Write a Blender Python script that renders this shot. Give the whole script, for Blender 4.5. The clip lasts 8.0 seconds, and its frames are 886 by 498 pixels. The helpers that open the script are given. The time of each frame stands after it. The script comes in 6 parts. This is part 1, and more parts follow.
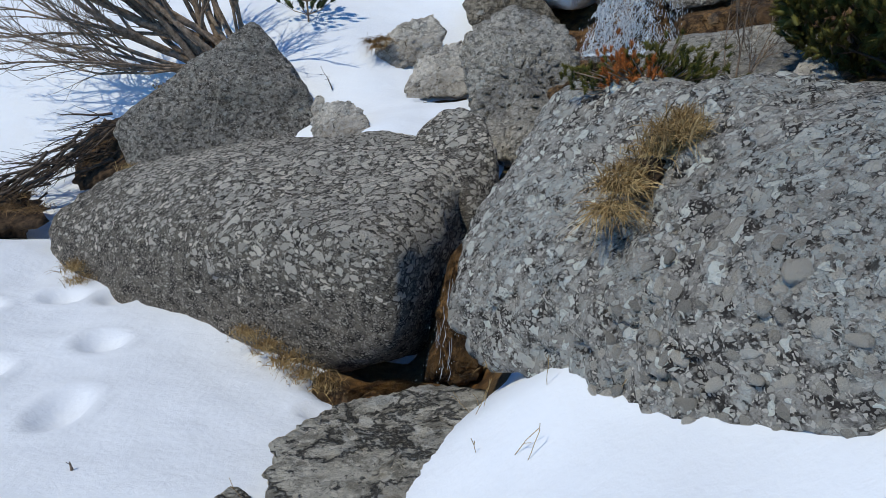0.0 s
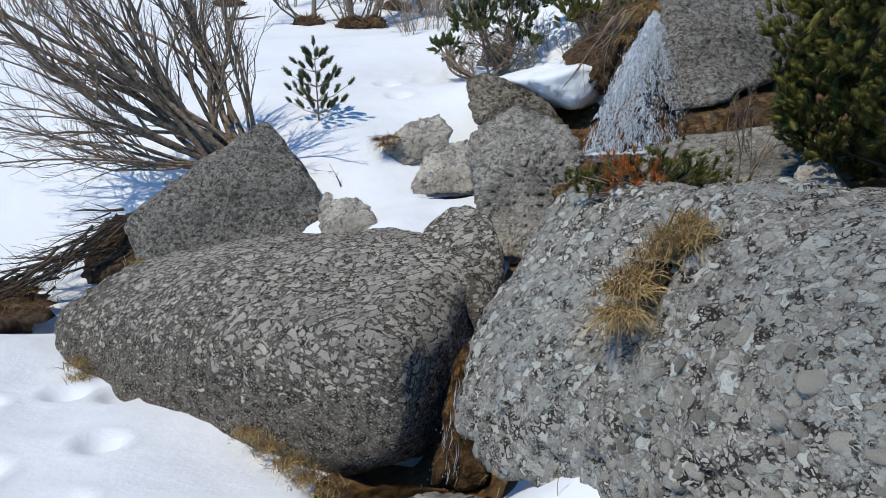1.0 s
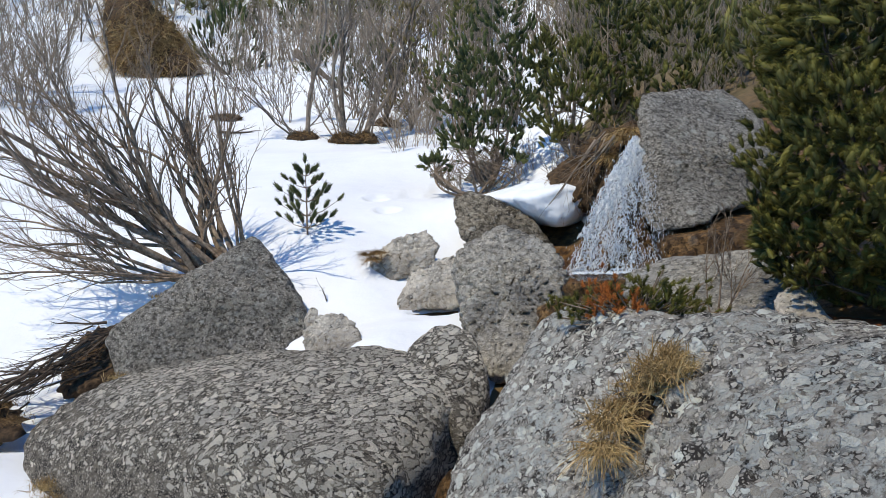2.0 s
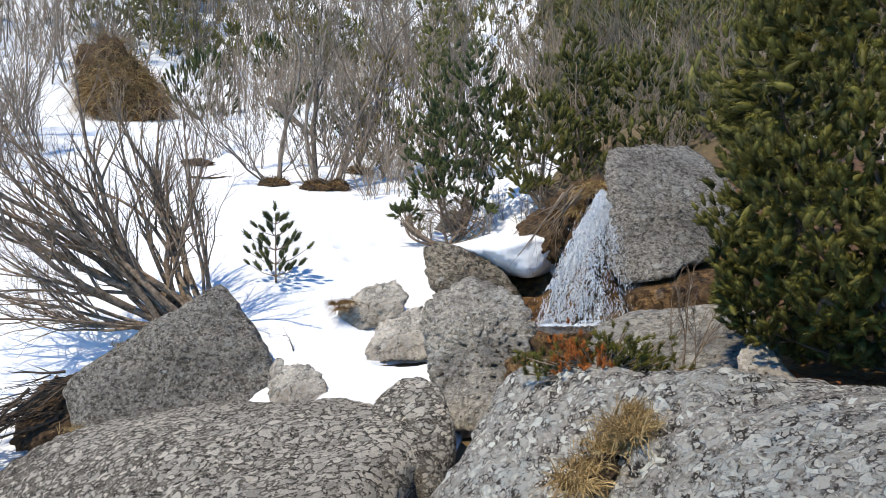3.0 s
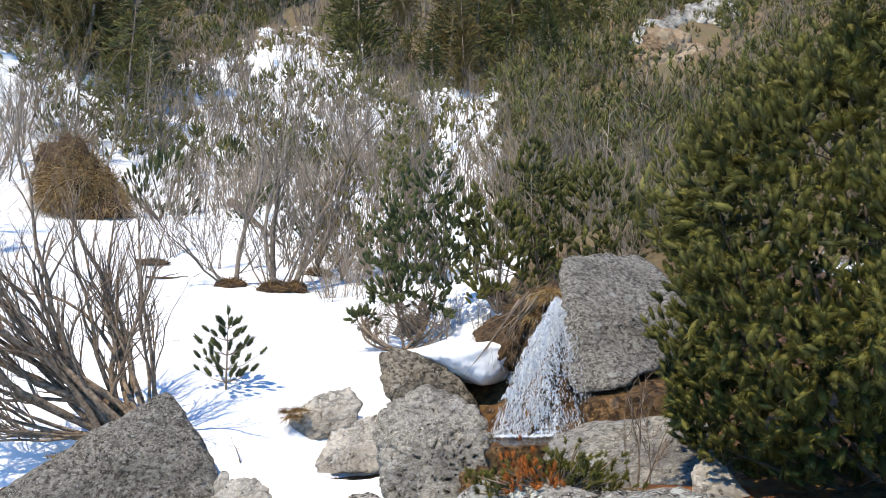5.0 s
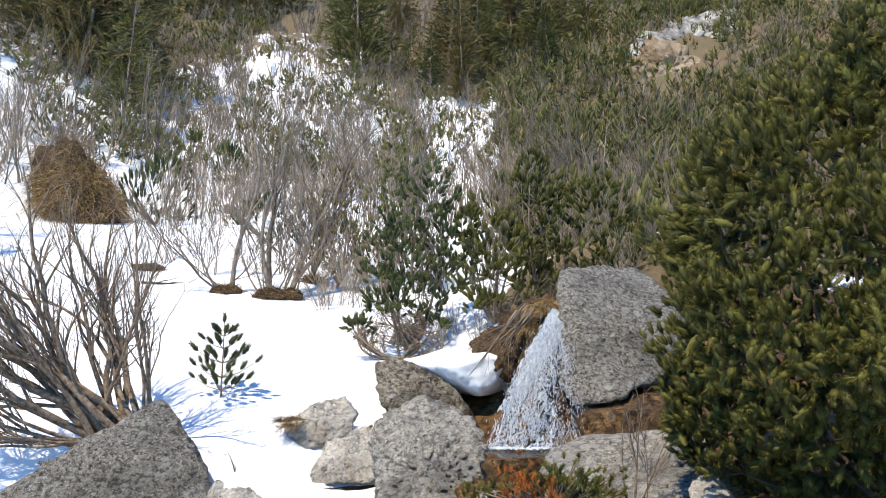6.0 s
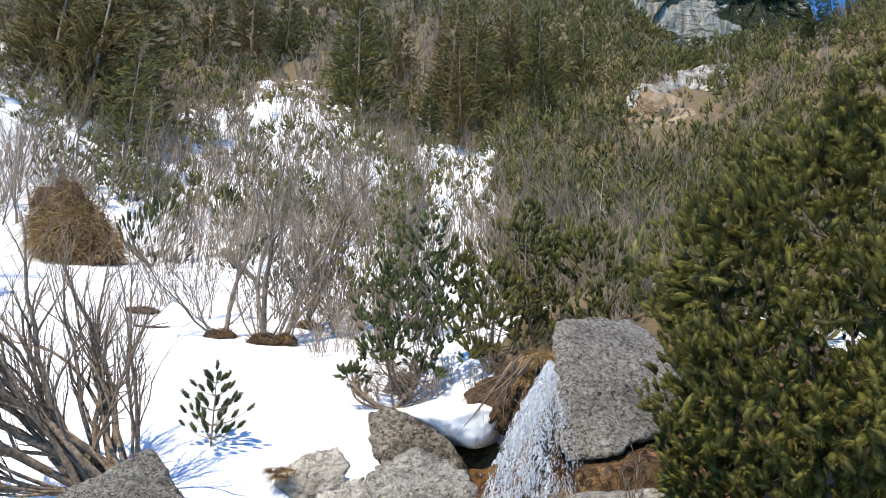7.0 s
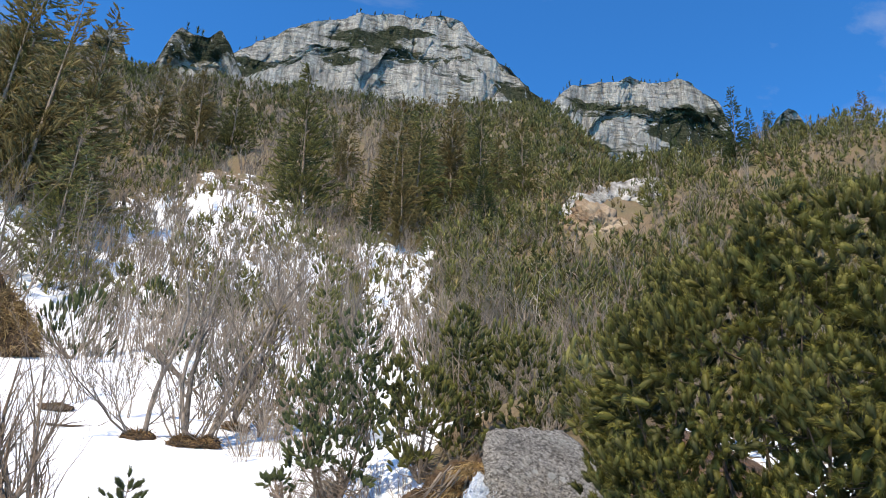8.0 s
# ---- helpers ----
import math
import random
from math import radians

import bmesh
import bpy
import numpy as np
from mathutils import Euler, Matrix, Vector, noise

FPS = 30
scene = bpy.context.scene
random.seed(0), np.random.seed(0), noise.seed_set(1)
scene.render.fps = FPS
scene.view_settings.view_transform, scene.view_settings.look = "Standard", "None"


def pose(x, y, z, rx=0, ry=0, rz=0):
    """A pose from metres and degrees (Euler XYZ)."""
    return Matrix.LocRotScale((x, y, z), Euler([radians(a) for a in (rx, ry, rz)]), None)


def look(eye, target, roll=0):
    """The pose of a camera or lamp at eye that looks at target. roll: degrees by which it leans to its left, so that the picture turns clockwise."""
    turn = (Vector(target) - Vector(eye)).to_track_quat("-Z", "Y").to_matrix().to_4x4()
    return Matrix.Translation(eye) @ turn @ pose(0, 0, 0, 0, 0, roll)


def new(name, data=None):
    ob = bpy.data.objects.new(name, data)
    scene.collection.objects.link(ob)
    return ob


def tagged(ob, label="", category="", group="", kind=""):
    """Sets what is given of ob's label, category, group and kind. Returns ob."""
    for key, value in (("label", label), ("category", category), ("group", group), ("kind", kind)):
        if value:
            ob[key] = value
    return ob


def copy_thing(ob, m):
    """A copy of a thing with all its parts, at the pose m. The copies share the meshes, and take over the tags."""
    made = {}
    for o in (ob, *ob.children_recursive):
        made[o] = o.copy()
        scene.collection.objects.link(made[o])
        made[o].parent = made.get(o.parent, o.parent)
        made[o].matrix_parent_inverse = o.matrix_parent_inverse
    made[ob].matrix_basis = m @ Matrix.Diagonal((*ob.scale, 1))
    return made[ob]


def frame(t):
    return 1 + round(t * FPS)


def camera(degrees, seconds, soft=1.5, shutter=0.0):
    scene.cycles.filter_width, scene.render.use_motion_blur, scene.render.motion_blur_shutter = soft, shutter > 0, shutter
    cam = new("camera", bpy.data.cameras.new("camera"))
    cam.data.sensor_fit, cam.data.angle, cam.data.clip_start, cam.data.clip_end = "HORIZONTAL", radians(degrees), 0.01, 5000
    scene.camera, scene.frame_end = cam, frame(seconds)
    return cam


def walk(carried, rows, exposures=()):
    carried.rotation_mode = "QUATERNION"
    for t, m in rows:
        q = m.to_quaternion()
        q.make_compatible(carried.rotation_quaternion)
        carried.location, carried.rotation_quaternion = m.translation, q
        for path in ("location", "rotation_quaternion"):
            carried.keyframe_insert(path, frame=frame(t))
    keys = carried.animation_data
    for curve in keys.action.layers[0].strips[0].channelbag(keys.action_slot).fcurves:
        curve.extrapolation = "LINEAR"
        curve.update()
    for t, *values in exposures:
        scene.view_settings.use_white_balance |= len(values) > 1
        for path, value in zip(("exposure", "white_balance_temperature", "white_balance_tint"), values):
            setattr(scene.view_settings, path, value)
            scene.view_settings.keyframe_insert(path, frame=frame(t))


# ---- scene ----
cam = camera(62.70, 8.0, 0.8)
PATH = [
    (0, (0.000, 0.000, 1.600), (-0.128, 3.772, 0.274), -1.84),
    (0.5, (-0.002, 0.006, 1.627), (-0.135, 3.860, 0.564), -1.74),
    (1, (-0.006, 0.014, 1.648), (-0.151, 3.918, 0.790), -1.78),
    (1.5, (0.009, 0.019, 1.688), (-0.121, 3.981, 1.155), -1.48),
    (1.7, (0.014, 0.021, 1.703), (-0.097, 3.999, 1.294), -1.30),
    (3, (0.037, 0.015, 1.753), (0.126, 4.014, 1.729), -0.32),
    (3.5, (0.044, 0.008, 1.771), (0.210, 4.001, 1.938), -0.15),
    (4, (0.049, 0.000, 1.781), (0.281, 3.984, 2.053), -0.04),
    (4.5, (0.050, -0.008, 1.785), (0.310, 3.968, 2.143), 0.08),
    (5, (0.073, 0.009, 1.804), (0.378, 3.962, 2.330), 0.05),
    (6.5, (0.044, 0.009, 1.833), (0.374, 3.948, 2.444), 1.16),
    (7, (0.055, 0.004, 1.858), (0.393, 3.905, 2.676), 1.55),
    (7.5, (0.070, -0.007, 1.897), (0.471, 3.812, 3.016), 2.08),
    (8, (0.094, -0.039, 1.920), (0.727, 3.673, 3.268), 2.14),
]
walk(cam, [(t, look(eye, target, roll)) for t, eye, target, roll in PATH],
     exposures=[(0, -0.90, 6550, 1), (1.0, -0.70, 6850, 2), (1.5, -0.62, 6950, 3), (3.0, -0.24, 7350, 5), (5.0, 0.03, 7450, 6), (6.5, 0.08, 7450, 6), (8.0, 0.15, 7650, 8)])

# ---- world, sun, exposure ----
SUN_AZ, SUN_EL = radians(-140), radians(57)      # towards the sun: from +y, clockwise seen from above
sun_dir = Vector((math.sin(SUN_AZ) * math.cos(SUN_EL), math.cos(SUN_AZ) * math.cos(SUN_EL), math.sin(SUN_EL)))
CIRRUS = (0.53, 0.80, 0.6)
world = bpy.data.worlds.new("world")
scene.world = world
world.use_nodes = True
wn = world.node_tree
sky = wn.nodes.new("ShaderNodeTexSky")
sky.sky_type, sky.sun_disc = "NISHITA", False
sky.sun_elevation, sky.sun_rotation = SUN_EL, SUN_AZ
sky.altitude, sky.air_density, sky.dust_density, sky.ozone_density = 1600, 1.0, 0.2, 2.0
back = wn.nodes["Background"]
back.inputs["Strength"].default_value = 0.155
deep = wn.nodes.new("ShaderNodeMix")
deep.data_type, deep.blend_type = "RGBA", "MULTIPLY"
deep.inputs[0].default_value = 1.0
deep.inputs[7].default_value = (0.21, 0.94, 1.70, 1)     # thin, dry mountain air
wn.links.new(sky.outputs["Color"], deep.inputs[6])
coord = wn.nodes.new("ShaderNodeTexCoord")
wisp = wn.nodes.new("ShaderNodeTexNoise")                # thin cirrus, drawn out along one way
stretch_ = wn.nodes.new("ShaderNodeMapping")
stretch_.inputs["Rotation"].default_value = (0.3, 0.75, 0.5)
stretch_.inputs["Scale"].default_value = (1.2, 4.5, 4.5)
wisp.inputs["Scale"].default_value, wisp.inputs["Detail"].default_value, wisp.inputs["Roughness"].default_value = 1.6, 8, 0.55
wn.links.new(coord.outputs["Generated"], stretch_.inputs[0])
wn.links.new(stretch_.outputs[0], wisp.inputs["Vector"])
veil = wn.nodes.new("ShaderNodeMapRange")
veil.inputs["From Min"].default_value, veil.inputs["From Max"].default_value, veil.inputs["To Max"].default_value = CIRRUS
wn.links.new(wisp.outputs["Fac"], veil.inputs["Value"])
cloud = wn.nodes.new("ShaderNodeMix")
cloud.data_type = "RGBA"
cloud.inputs[7].default_value = (4.2, 4.6, 5.2, 1)
wn.links.new(veil.outputs[0], cloud.inputs[0])
wn.links.new(deep.outputs[2], cloud.inputs[6])
wn.links.new(cloud.outputs[2], back.inputs["Color"])
sun = new("sun", bpy.data.lights.new("sun", "SUN"))
sun.data.energy, sun.data.angle, sun.data.color = 5.0, radians(0.5), (1.0, 0.92, 0.81)
sun.matrix_world = look(sun_dir * 50, (0, 0, 0))
scene.view_settings.exposure = 0.0


# ---- materials ----
def nodes_of(name, rough=0.8, metal=0.0):
    m = bpy.data.materials.new(name)
    m.use_nodes = True
    t = m.node_tree
    b = t.nodes["Principled BSDF"]
    b.inputs["Roughness"].default_value, b.inputs["Metallic"].default_value = rough, metal
    b.inputs["Specular IOR Level"].default_value = 0.25
    return m, t, b


def add(t, kind, **values):
    n = t.nodes.new(kind)
    for key, v in values.items():
        if key == "feature":
            n.feature = v
        elif key == "attribute_name":
            n.attribute_name = v
        else:
            n.inputs[key].default_value = v
    return n


def ramp(t, source, stops, mode="LINEAR"):
    r = t.nodes.new("ShaderNodeValToRGB")
    r.color_ramp.interpolation = mode
    while len(r.color_ramp.elements) < len(stops):
        r.color_ramp.elements.new(0.5)
    for e, (at, c) in zip(r.color_ramp.elements, stops):
        e.position, e.color = at, (c, c, c, 1) if isinstance(c, (int, float)) else (*c, 1)
    t.links.new(source, r.inputs[0])
    return r.outputs[0]


def mix(t, fac, a, b, how="MIX"):
    n = t.nodes.new("ShaderNodeMix")
    n.data_type, n.blend_type = "RGBA", how
    for slot, v in ((0, fac), (6, a), (7, b)):
        if hasattr(v, "is_linked"):
            t.links.new(v, n.inputs[slot])
        elif slot == 0:
            n.inputs[0].default_value = v
        else:
            n.inputs[slot].default_value = (*v, 1)
    return n.outputs[2]


def calc(t, op, a, b=0.0, c=0.0):
    n = t.nodes.new("ShaderNodeMath")
    n.operation = op
    for i, v in enumerate((a, b, c)):
        if hasattr(v, "is_linked"):
            t.links.new(v, n.inputs[i])
        else:
            n.inputs[i].default_value = v
    return n.outputs[0]


def place(t, scale=(1, 1, 1)):
    g = t.nodes.new("ShaderNodeTexCoord")
    m = t.nodes.new("ShaderNodeMapping")
    m.inputs["Scale"].default_value = scale
    t.links.new(g.outputs["Object"], m.inputs[0])
    return m.outputs[0]


def fuzz(t, vec, scale, detail=5.0, rough=0.6):
    n = add(t, "ShaderNodeTexNoise", Scale=scale, Detail=detail, Roughness=rough)
    t.links.new(vec, n.inputs["Vector"])
    return n.outputs["Fac"]


def relief(t, b, height, strength=0.5, distance=0.02):
    n = add(t, "ShaderNodeBump", Strength=strength, Distance=distance)
    t.links.new(height, n.inputs["Height"])
    t.links.new(n.outputs[0], b.inputs["Normal"])


def rock(name, clast=14.0, pale=(0.42, 0.40, 0.37), dark=(0.10, 0.095, 0.09), body=(0.23, 0.22, 0.205), cover=0.55, lichen=0.0, stretch=(1, 1, 1.5), wet=0.0, coarse_up=0.0, joint=1.0, stained=0.32):
    """Conglomerate: pale angular pebbles of three sizes in a grey, weathered matrix."""
    m, t, b = nodes_of(name, 0.88)
    v = place(t, stretch)

    def warped(scale, by):
        w = add(t, "ShaderNodeTexNoise", Scale=scale, Detail=1.5, Roughness=0.5)
        t.links.new(v, w.inputs["Vector"])
        n = t.nodes.new("ShaderNodeMixRGB")
        n.blend_type = "LINEAR_LIGHT"
        n.inputs[0].default_value = by
        t.links.new(v, n.inputs[1])
        t.links.new(w.outputs["Color"], n.inputs[2])
        return n.outputs[0]

    grain = fuzz(t, v, 60, 9, 0.75)
    mid = fuzz(t, v, 14, 9, 0.72)
    wide = fuzz(t, v, 1.5, 6, 0.62)
    gap = mix(t, ramp(t, mid, ((0.44, 0), (0.56, 1))), tuple(0.7 * c for c in dark), tuple(0.75 * c for c in body))
    paint, high = gap, calc(t, "MULTIPLY", mid, 0.8)
    xyz = t.nodes.new("ShaderNodeSeparateXYZ")
    t.links.new(v, xyz.inputs[0])
    rise = calc(t, "MULTIPLY", calc(t, "ADD", calc(t, "MULTIPLY", xyz.outputs[2], 1.6), calc(t, "SUBTRACT", wide, 0.55)), coarse_up)
    for scale, share, rim in ((clast * 2.3, 1.2, 0.05), (clast * 1.0, cover, 0.07), (clast * 0.6, cover * 0.4, 0.06)):
        at = warped(scale * 1.1, 0.62 / scale)
        edge = add(t, "ShaderNodeTexVoronoi", Scale=scale, feature="DISTANCE_TO_EDGE")
        cell = add(t, "ShaderNodeTexVoronoi", Scale=scale, feature="F1")
        t.links.new(at, edge.inputs["Vector"])
        t.links.new(at, cell.inputs["Vector"])
        sep = t.nodes.new("ShaderNodeSeparateColor")
        t.links.new(cell.outputs["Color"], sep.inputs[0])
        inside = ramp(t, calc(t, "SUBTRACT", edge.outputs["Distance"], calc(t, "MULTIPLY", sep.outputs[2], 0.14)), ((rim * joint, 0), (rim * joint + 0.03, 1)))
        luck = calc(t, "ADD", calc(t, "ADD", sep.outputs[0], rise), calc(t, "MULTIPLY", calc(t, "SUBTRACT", wide, 0.5), 1.5))
        lump = calc(t, "MULTIPLY", inside, ramp(t, luck, ((max(1 - share - 0.02, 0), 0), (max(1 - share + 0.02, 0.02), 1)))) if share < 1 else inside
        tone = mix(t, sep.outputs[1], tuple(0.55 * c for c in body) if share > 1 else tuple(0.62 * c for c in pale), tuple(0.5 * (c + d) for c, d in zip(body, pale)) if share > 1 else tuple(min(1.12 * c, 0.9) for c in pale))
        paint = mix(t, lump, paint, tone)
        high = calc(t, "ADD", high, calc(t, "MULTIPLY", lump, 18.0 / scale))
    if lichen:
        patch = ramp(t, fuzz(t, v, 2.2, 10, 0.75), ((0.46, 0), (0.58, 1)))
        crust = ramp(t, fuzz(t, v, 34, 7, 0.75), ((0.48, 0), (0.53, 1)))
        paint = mix(t, calc(t, "MULTIPLY", calc(t, "MULTIPLY", patch, crust), lichen), paint, (0.56, 0.57, 0.53))
        spot = ramp(t, fuzz(t, v, 7, 8, 0.78), ((0.60, 0), (0.65, 1)))
        paint = mix(t, calc(t, "MULTIPLY", spot, lichen), paint, (0.58, 0.58, 0.53))
    paint = mix(t, ramp(t, grain, ((0.36, 0.9), (0.41, 0))), paint, dark)
    pits = ramp(t, fuzz(t, v, 15, 8, 0.74), ((0.35, 1), (0.38, 0)))
    paint = mix(t, calc(t, "MULTIPLY", pits, 0.85), paint, tuple(0.4 * c for c in dark))
    stain = ramp(t, fuzz(t, v, 1.1, 7, 0.66), ((0.48, 0), (0.66, 1)))
    paint = mix(t, calc(t, "MULTIPLY", stain, stained), paint, (0.085, 0.072, 0.060))
    if wet:
        b.inputs["Roughness"].default_value = 0.3
        paint = mix(t, wet, paint, (0.035, 0.025, 0.017))
    t.links.new(paint, b.inputs["Base Color"])
    relief(t, b, calc(t, "ADD", high, calc(t, "SUBTRACT", calc(t, "MULTIPLY", grain, 1.1), calc(t, "MULTIPLY", pits, 1.2))), 1.0, 0.020)
    return m


def rough_rock(name, body, pale, dark, grain=1.0, stretch=(1, 1, 1), lichen=0.4, crack=0.6, wet=0.0, low=0.36):
    """Weathered stone: speckled grain, pits, thin cracks and crusts of lichen."""
    m, t, b = nodes_of(name, 0.35 if wet else 0.9)
    v = place(t, stretch)
    fine, mid, wide = fuzz(t, v, 70 * grain, 8, 0.75), fuzz(t, v, 20 * grain, 9, 0.75), fuzz(t, v, 2.2, 8, 0.68)
    paint = mix(t, ramp(t, mid, ((0.42, 0), (0.57, 1))), tuple(low * c for c in body), tuple(0.5 * (c + d) for c, d in zip(body, pale)))
    paint = mix(t, ramp(t, fuzz(t, v, 38 * grain, 6, 0.7), ((0.55, 0), (0.585, 1))), paint, pale)
    paint = mix(t, ramp(t, fine, ((0.37, 0.9), (0.42, 0))), paint, dark)
    crust = calc(t, "MULTIPLY", ramp(t, wide, ((0.50, 0), (0.58, 1))), ramp(t, fuzz(t, v, 26, 8, 0.75), ((0.48, 0), (0.53, 1))))
    paint = mix(t, calc(t, "MULTIPLY", crust, lichen), paint, tuple(min(1.25 * c, 0.7) for c in pale))
    w = add(t, "ShaderNodeTexNoise", Scale=22.0, Detail=3.0, Roughness=0.6)
    t.links.new(v, w.inputs["Vector"])
    shifted = t.nodes.new("ShaderNodeMixRGB")
    shifted.blend_type = "LINEAR_LIGHT"
    shifted.inputs[0].default_value = 0.035
    t.links.new(v, shifted.inputs[1])
    t.links.new(w.outputs["Color"], shifted.inputs[2])
    cell = add(t, "ShaderNodeTexVoronoi", Scale=7.5, feature="F1")
    t.links.new(shifted.outputs[0], cell.inputs["Vector"])
    sep = t.nodes.new("ShaderNodeSeparateColor")
    t.links.new(cell.outputs["Color"], sep.inputs[0])
    round_spot = ramp(t, calc(t, "SUBTRACT", calc(t, "MULTIPLY", sep.outputs[0], 0.32), cell.outputs["Distance"]), ((0.0, 0), (0.03, 1)))
    round_spot = calc(t, "MULTIPLY", round_spot, ramp(t, sep.outputs[1], ((0.55, 0), (0.6, 1))))
    paint = mix(t, calc(t, "MULTIPLY", round_spot, min(1.6 * lichen, 0.85)), paint, (0.60, 0.59, 0.53))
    line = calc(t, "ABSOLUTE", calc(t, "SUBTRACT", fuzz(t, v, 4.5 * grain, 7, 0.62), 0.5))
    seam = ramp(t, line, ((0.004, 1), (0.022, 0)))
    pits = ramp(t, fuzz(t, v, 24 * grain, 8, 0.74), ((0.37, 1), (0.41, 0)))
    hole = calc(t, "MAXIMUM", calc(t, "MULTIPLY", seam, crack), pits)
    paint = mix(t, calc(t, "MULTIPLY", hole, 0.85), paint, tuple(0.4 * c for c in dark))
    paint = mix(t, ramp(t, fuzz(t, v, 1.3, 7, 0.66), ((0.48, 0), (0.64, 0.6))), paint, tuple(1.3 * c for c in dark))
    t.links.new(paint, b.inputs["Base Color"])
    relief(t, b, calc(t, "SUBTRACT", calc(t, "ADD", calc(t, "MULTIPLY", mid, 2.2), fine), calc(t, "MULTIPLY", hole, 1.4)), 1.0, 0.022)
    return m


def two_tone(name, a, b_, scale=8.0, rough=0.85, bump=0.3, dist=0.01, spread=(0.35, 0.65), random_by=""):
    m, t, b = nodes_of(name, rough)
    v = place(t)
    f = fuzz(t, v, scale, 7, 0.65)
    c = mix(t, ramp(t, f, ((spread[0], 0), (spread[1], 1))), a, b_)
    if random_by:
        g = t.nodes.new("ShaderNodeObjectInfo") if random_by == "object" else t.nodes.new("ShaderNodeNewGeometry")
        r = g.outputs["Random" if random_by == "object" else "Random Per Island"]
        k = mix(t, r, (0.6, 0.6, 0.6), (1.35, 1.35, 1.35))
        c = mix(t, 1.0, c, k, "MULTIPLY")
    t.links.new(c, b.inputs["Base Color"])
    relief(t, b, f, bump, dist)
    return m


SNOW_C = (0.86, 0.88, 0.91)


def snow_relief(t, v):
    return calc(t, "ADD", calc(t, "MULTIPLY", fuzz(t, v, 3.0, 4, 0.5), 1.5), calc(t, "MULTIPLY", fuzz(t, v, 40, 6, 0.7), 0.25))


def make_snow():
    m, t, b = nodes_of("snow", 0.7)
    v = place(t)
    c = mix(t, ramp(t, fuzz(t, v, 1.2, 6), ((0.3, 0), (0.7, 1))), SNOW_C, (0.80, 0.825, 0.86))
    t.links.new(c, b.inputs["Base Color"])
    relief(t, b, snow_relief(t, v), 0.35, 0.03)
    return m


def make_ground():
    """Snow that has melted off in patches; the attribute 'bare' holds how far it is gone."""
    m, t, b = nodes_of("snowy_ground", 0.8)
    v = place(t)
    at = add(t, "ShaderNodeAttribute", attribute_name="bare")
    wet_and_shade = add(t, "ShaderNodeAttribute", attribute_name="wet")
    n1 = fuzz(t, v, 0.55, 10, 0.68)
    n2 = fuzz(t, v, 6.0, 6, 0.6)
    thr = calc(t, "ADD", calc(t, "MULTIPLY", n1, 0.75), calc(t, "MULTIPLY", n2, 0.25))
    gone = ramp(t, calc(t, "SUBTRACT", calc(t, "ADD", thr, at.outputs["Fac"]), 0.5), ((0.49, 0), (0.53, 1)))
    snow_c = mix(t, ramp(t, fuzz(t, v, 0.9, 8), ((0.35, 0), (0.75, 1))), SNOW_C, (0.78, 0.80, 0.84))
    crumbs = ramp(t, fuzz(t, v, 55, 3, 0.5), ((0.72, 0), (0.76, 1)))
    snow_c = mix(t, calc(t, "MULTIPLY", crumbs, calc(t, "MULTIPLY", at.outputs["Fac"], 1.2)), snow_c, (0.14, 0.09, 0.05))
    litter = mix(t, ramp(t, fuzz(t, v, 16, 8, 0.75), ((0.35, 0), (0.65, 1))), (0.07, 0.047, 0.028), (0.27, 0.19, 0.11))
    litter = mix(t, ramp(t, fuzz(t, v, 0.35, 5), ((0.45, 0), (0.6, 1))), litter, mix(t, fuzz(t, v, 11, 7), (0.06, 0.06, 0.03), (0.22, 0.17, 0.09)))
    # stream wet, and shade painted on the ground under pine and pale rock
    litter = mix(t, wet_and_shade.outputs["Fac"], litter, mix(t, ramp(t, fuzz(t, v, 14, 6), ((0.4, 0), (0.6, 1))), (0.035, 0.02, 0.012), (0.17, 0.09, 0.035)))
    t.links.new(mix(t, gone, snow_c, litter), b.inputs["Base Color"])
    rough = calc(t, "SUBTRACT", 0.8, calc(t, "MULTIPLY", wet_and_shade.outputs["Fac"], 0.5))
    t.links.new(rough, b.inputs["Roughness"])
    relief(t, b, calc(t, "ADD", snow_relief(t, v), calc(t, "MULTIPLY", calc(t, "MULTIPLY", gone, fuzz(t, v, 22, 8, 0.7)), 1.5)), 0.45, 0.03)
    return m


def needles(name, a, b_):
    m, t, b = nodes_of(name, 0.6)
    g = t.nodes.new("ShaderNodeNewGeometry")
    # tone: random per shoot, plus shade painted towards the shoot's base
    at = add(t, "ShaderNodeAttribute", attribute_name="tone")
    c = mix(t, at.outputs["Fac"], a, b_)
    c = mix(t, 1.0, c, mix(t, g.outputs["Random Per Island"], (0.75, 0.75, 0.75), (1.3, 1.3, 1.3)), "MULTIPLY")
    t.links.new(c, b.inputs["Base Color"])
    return m


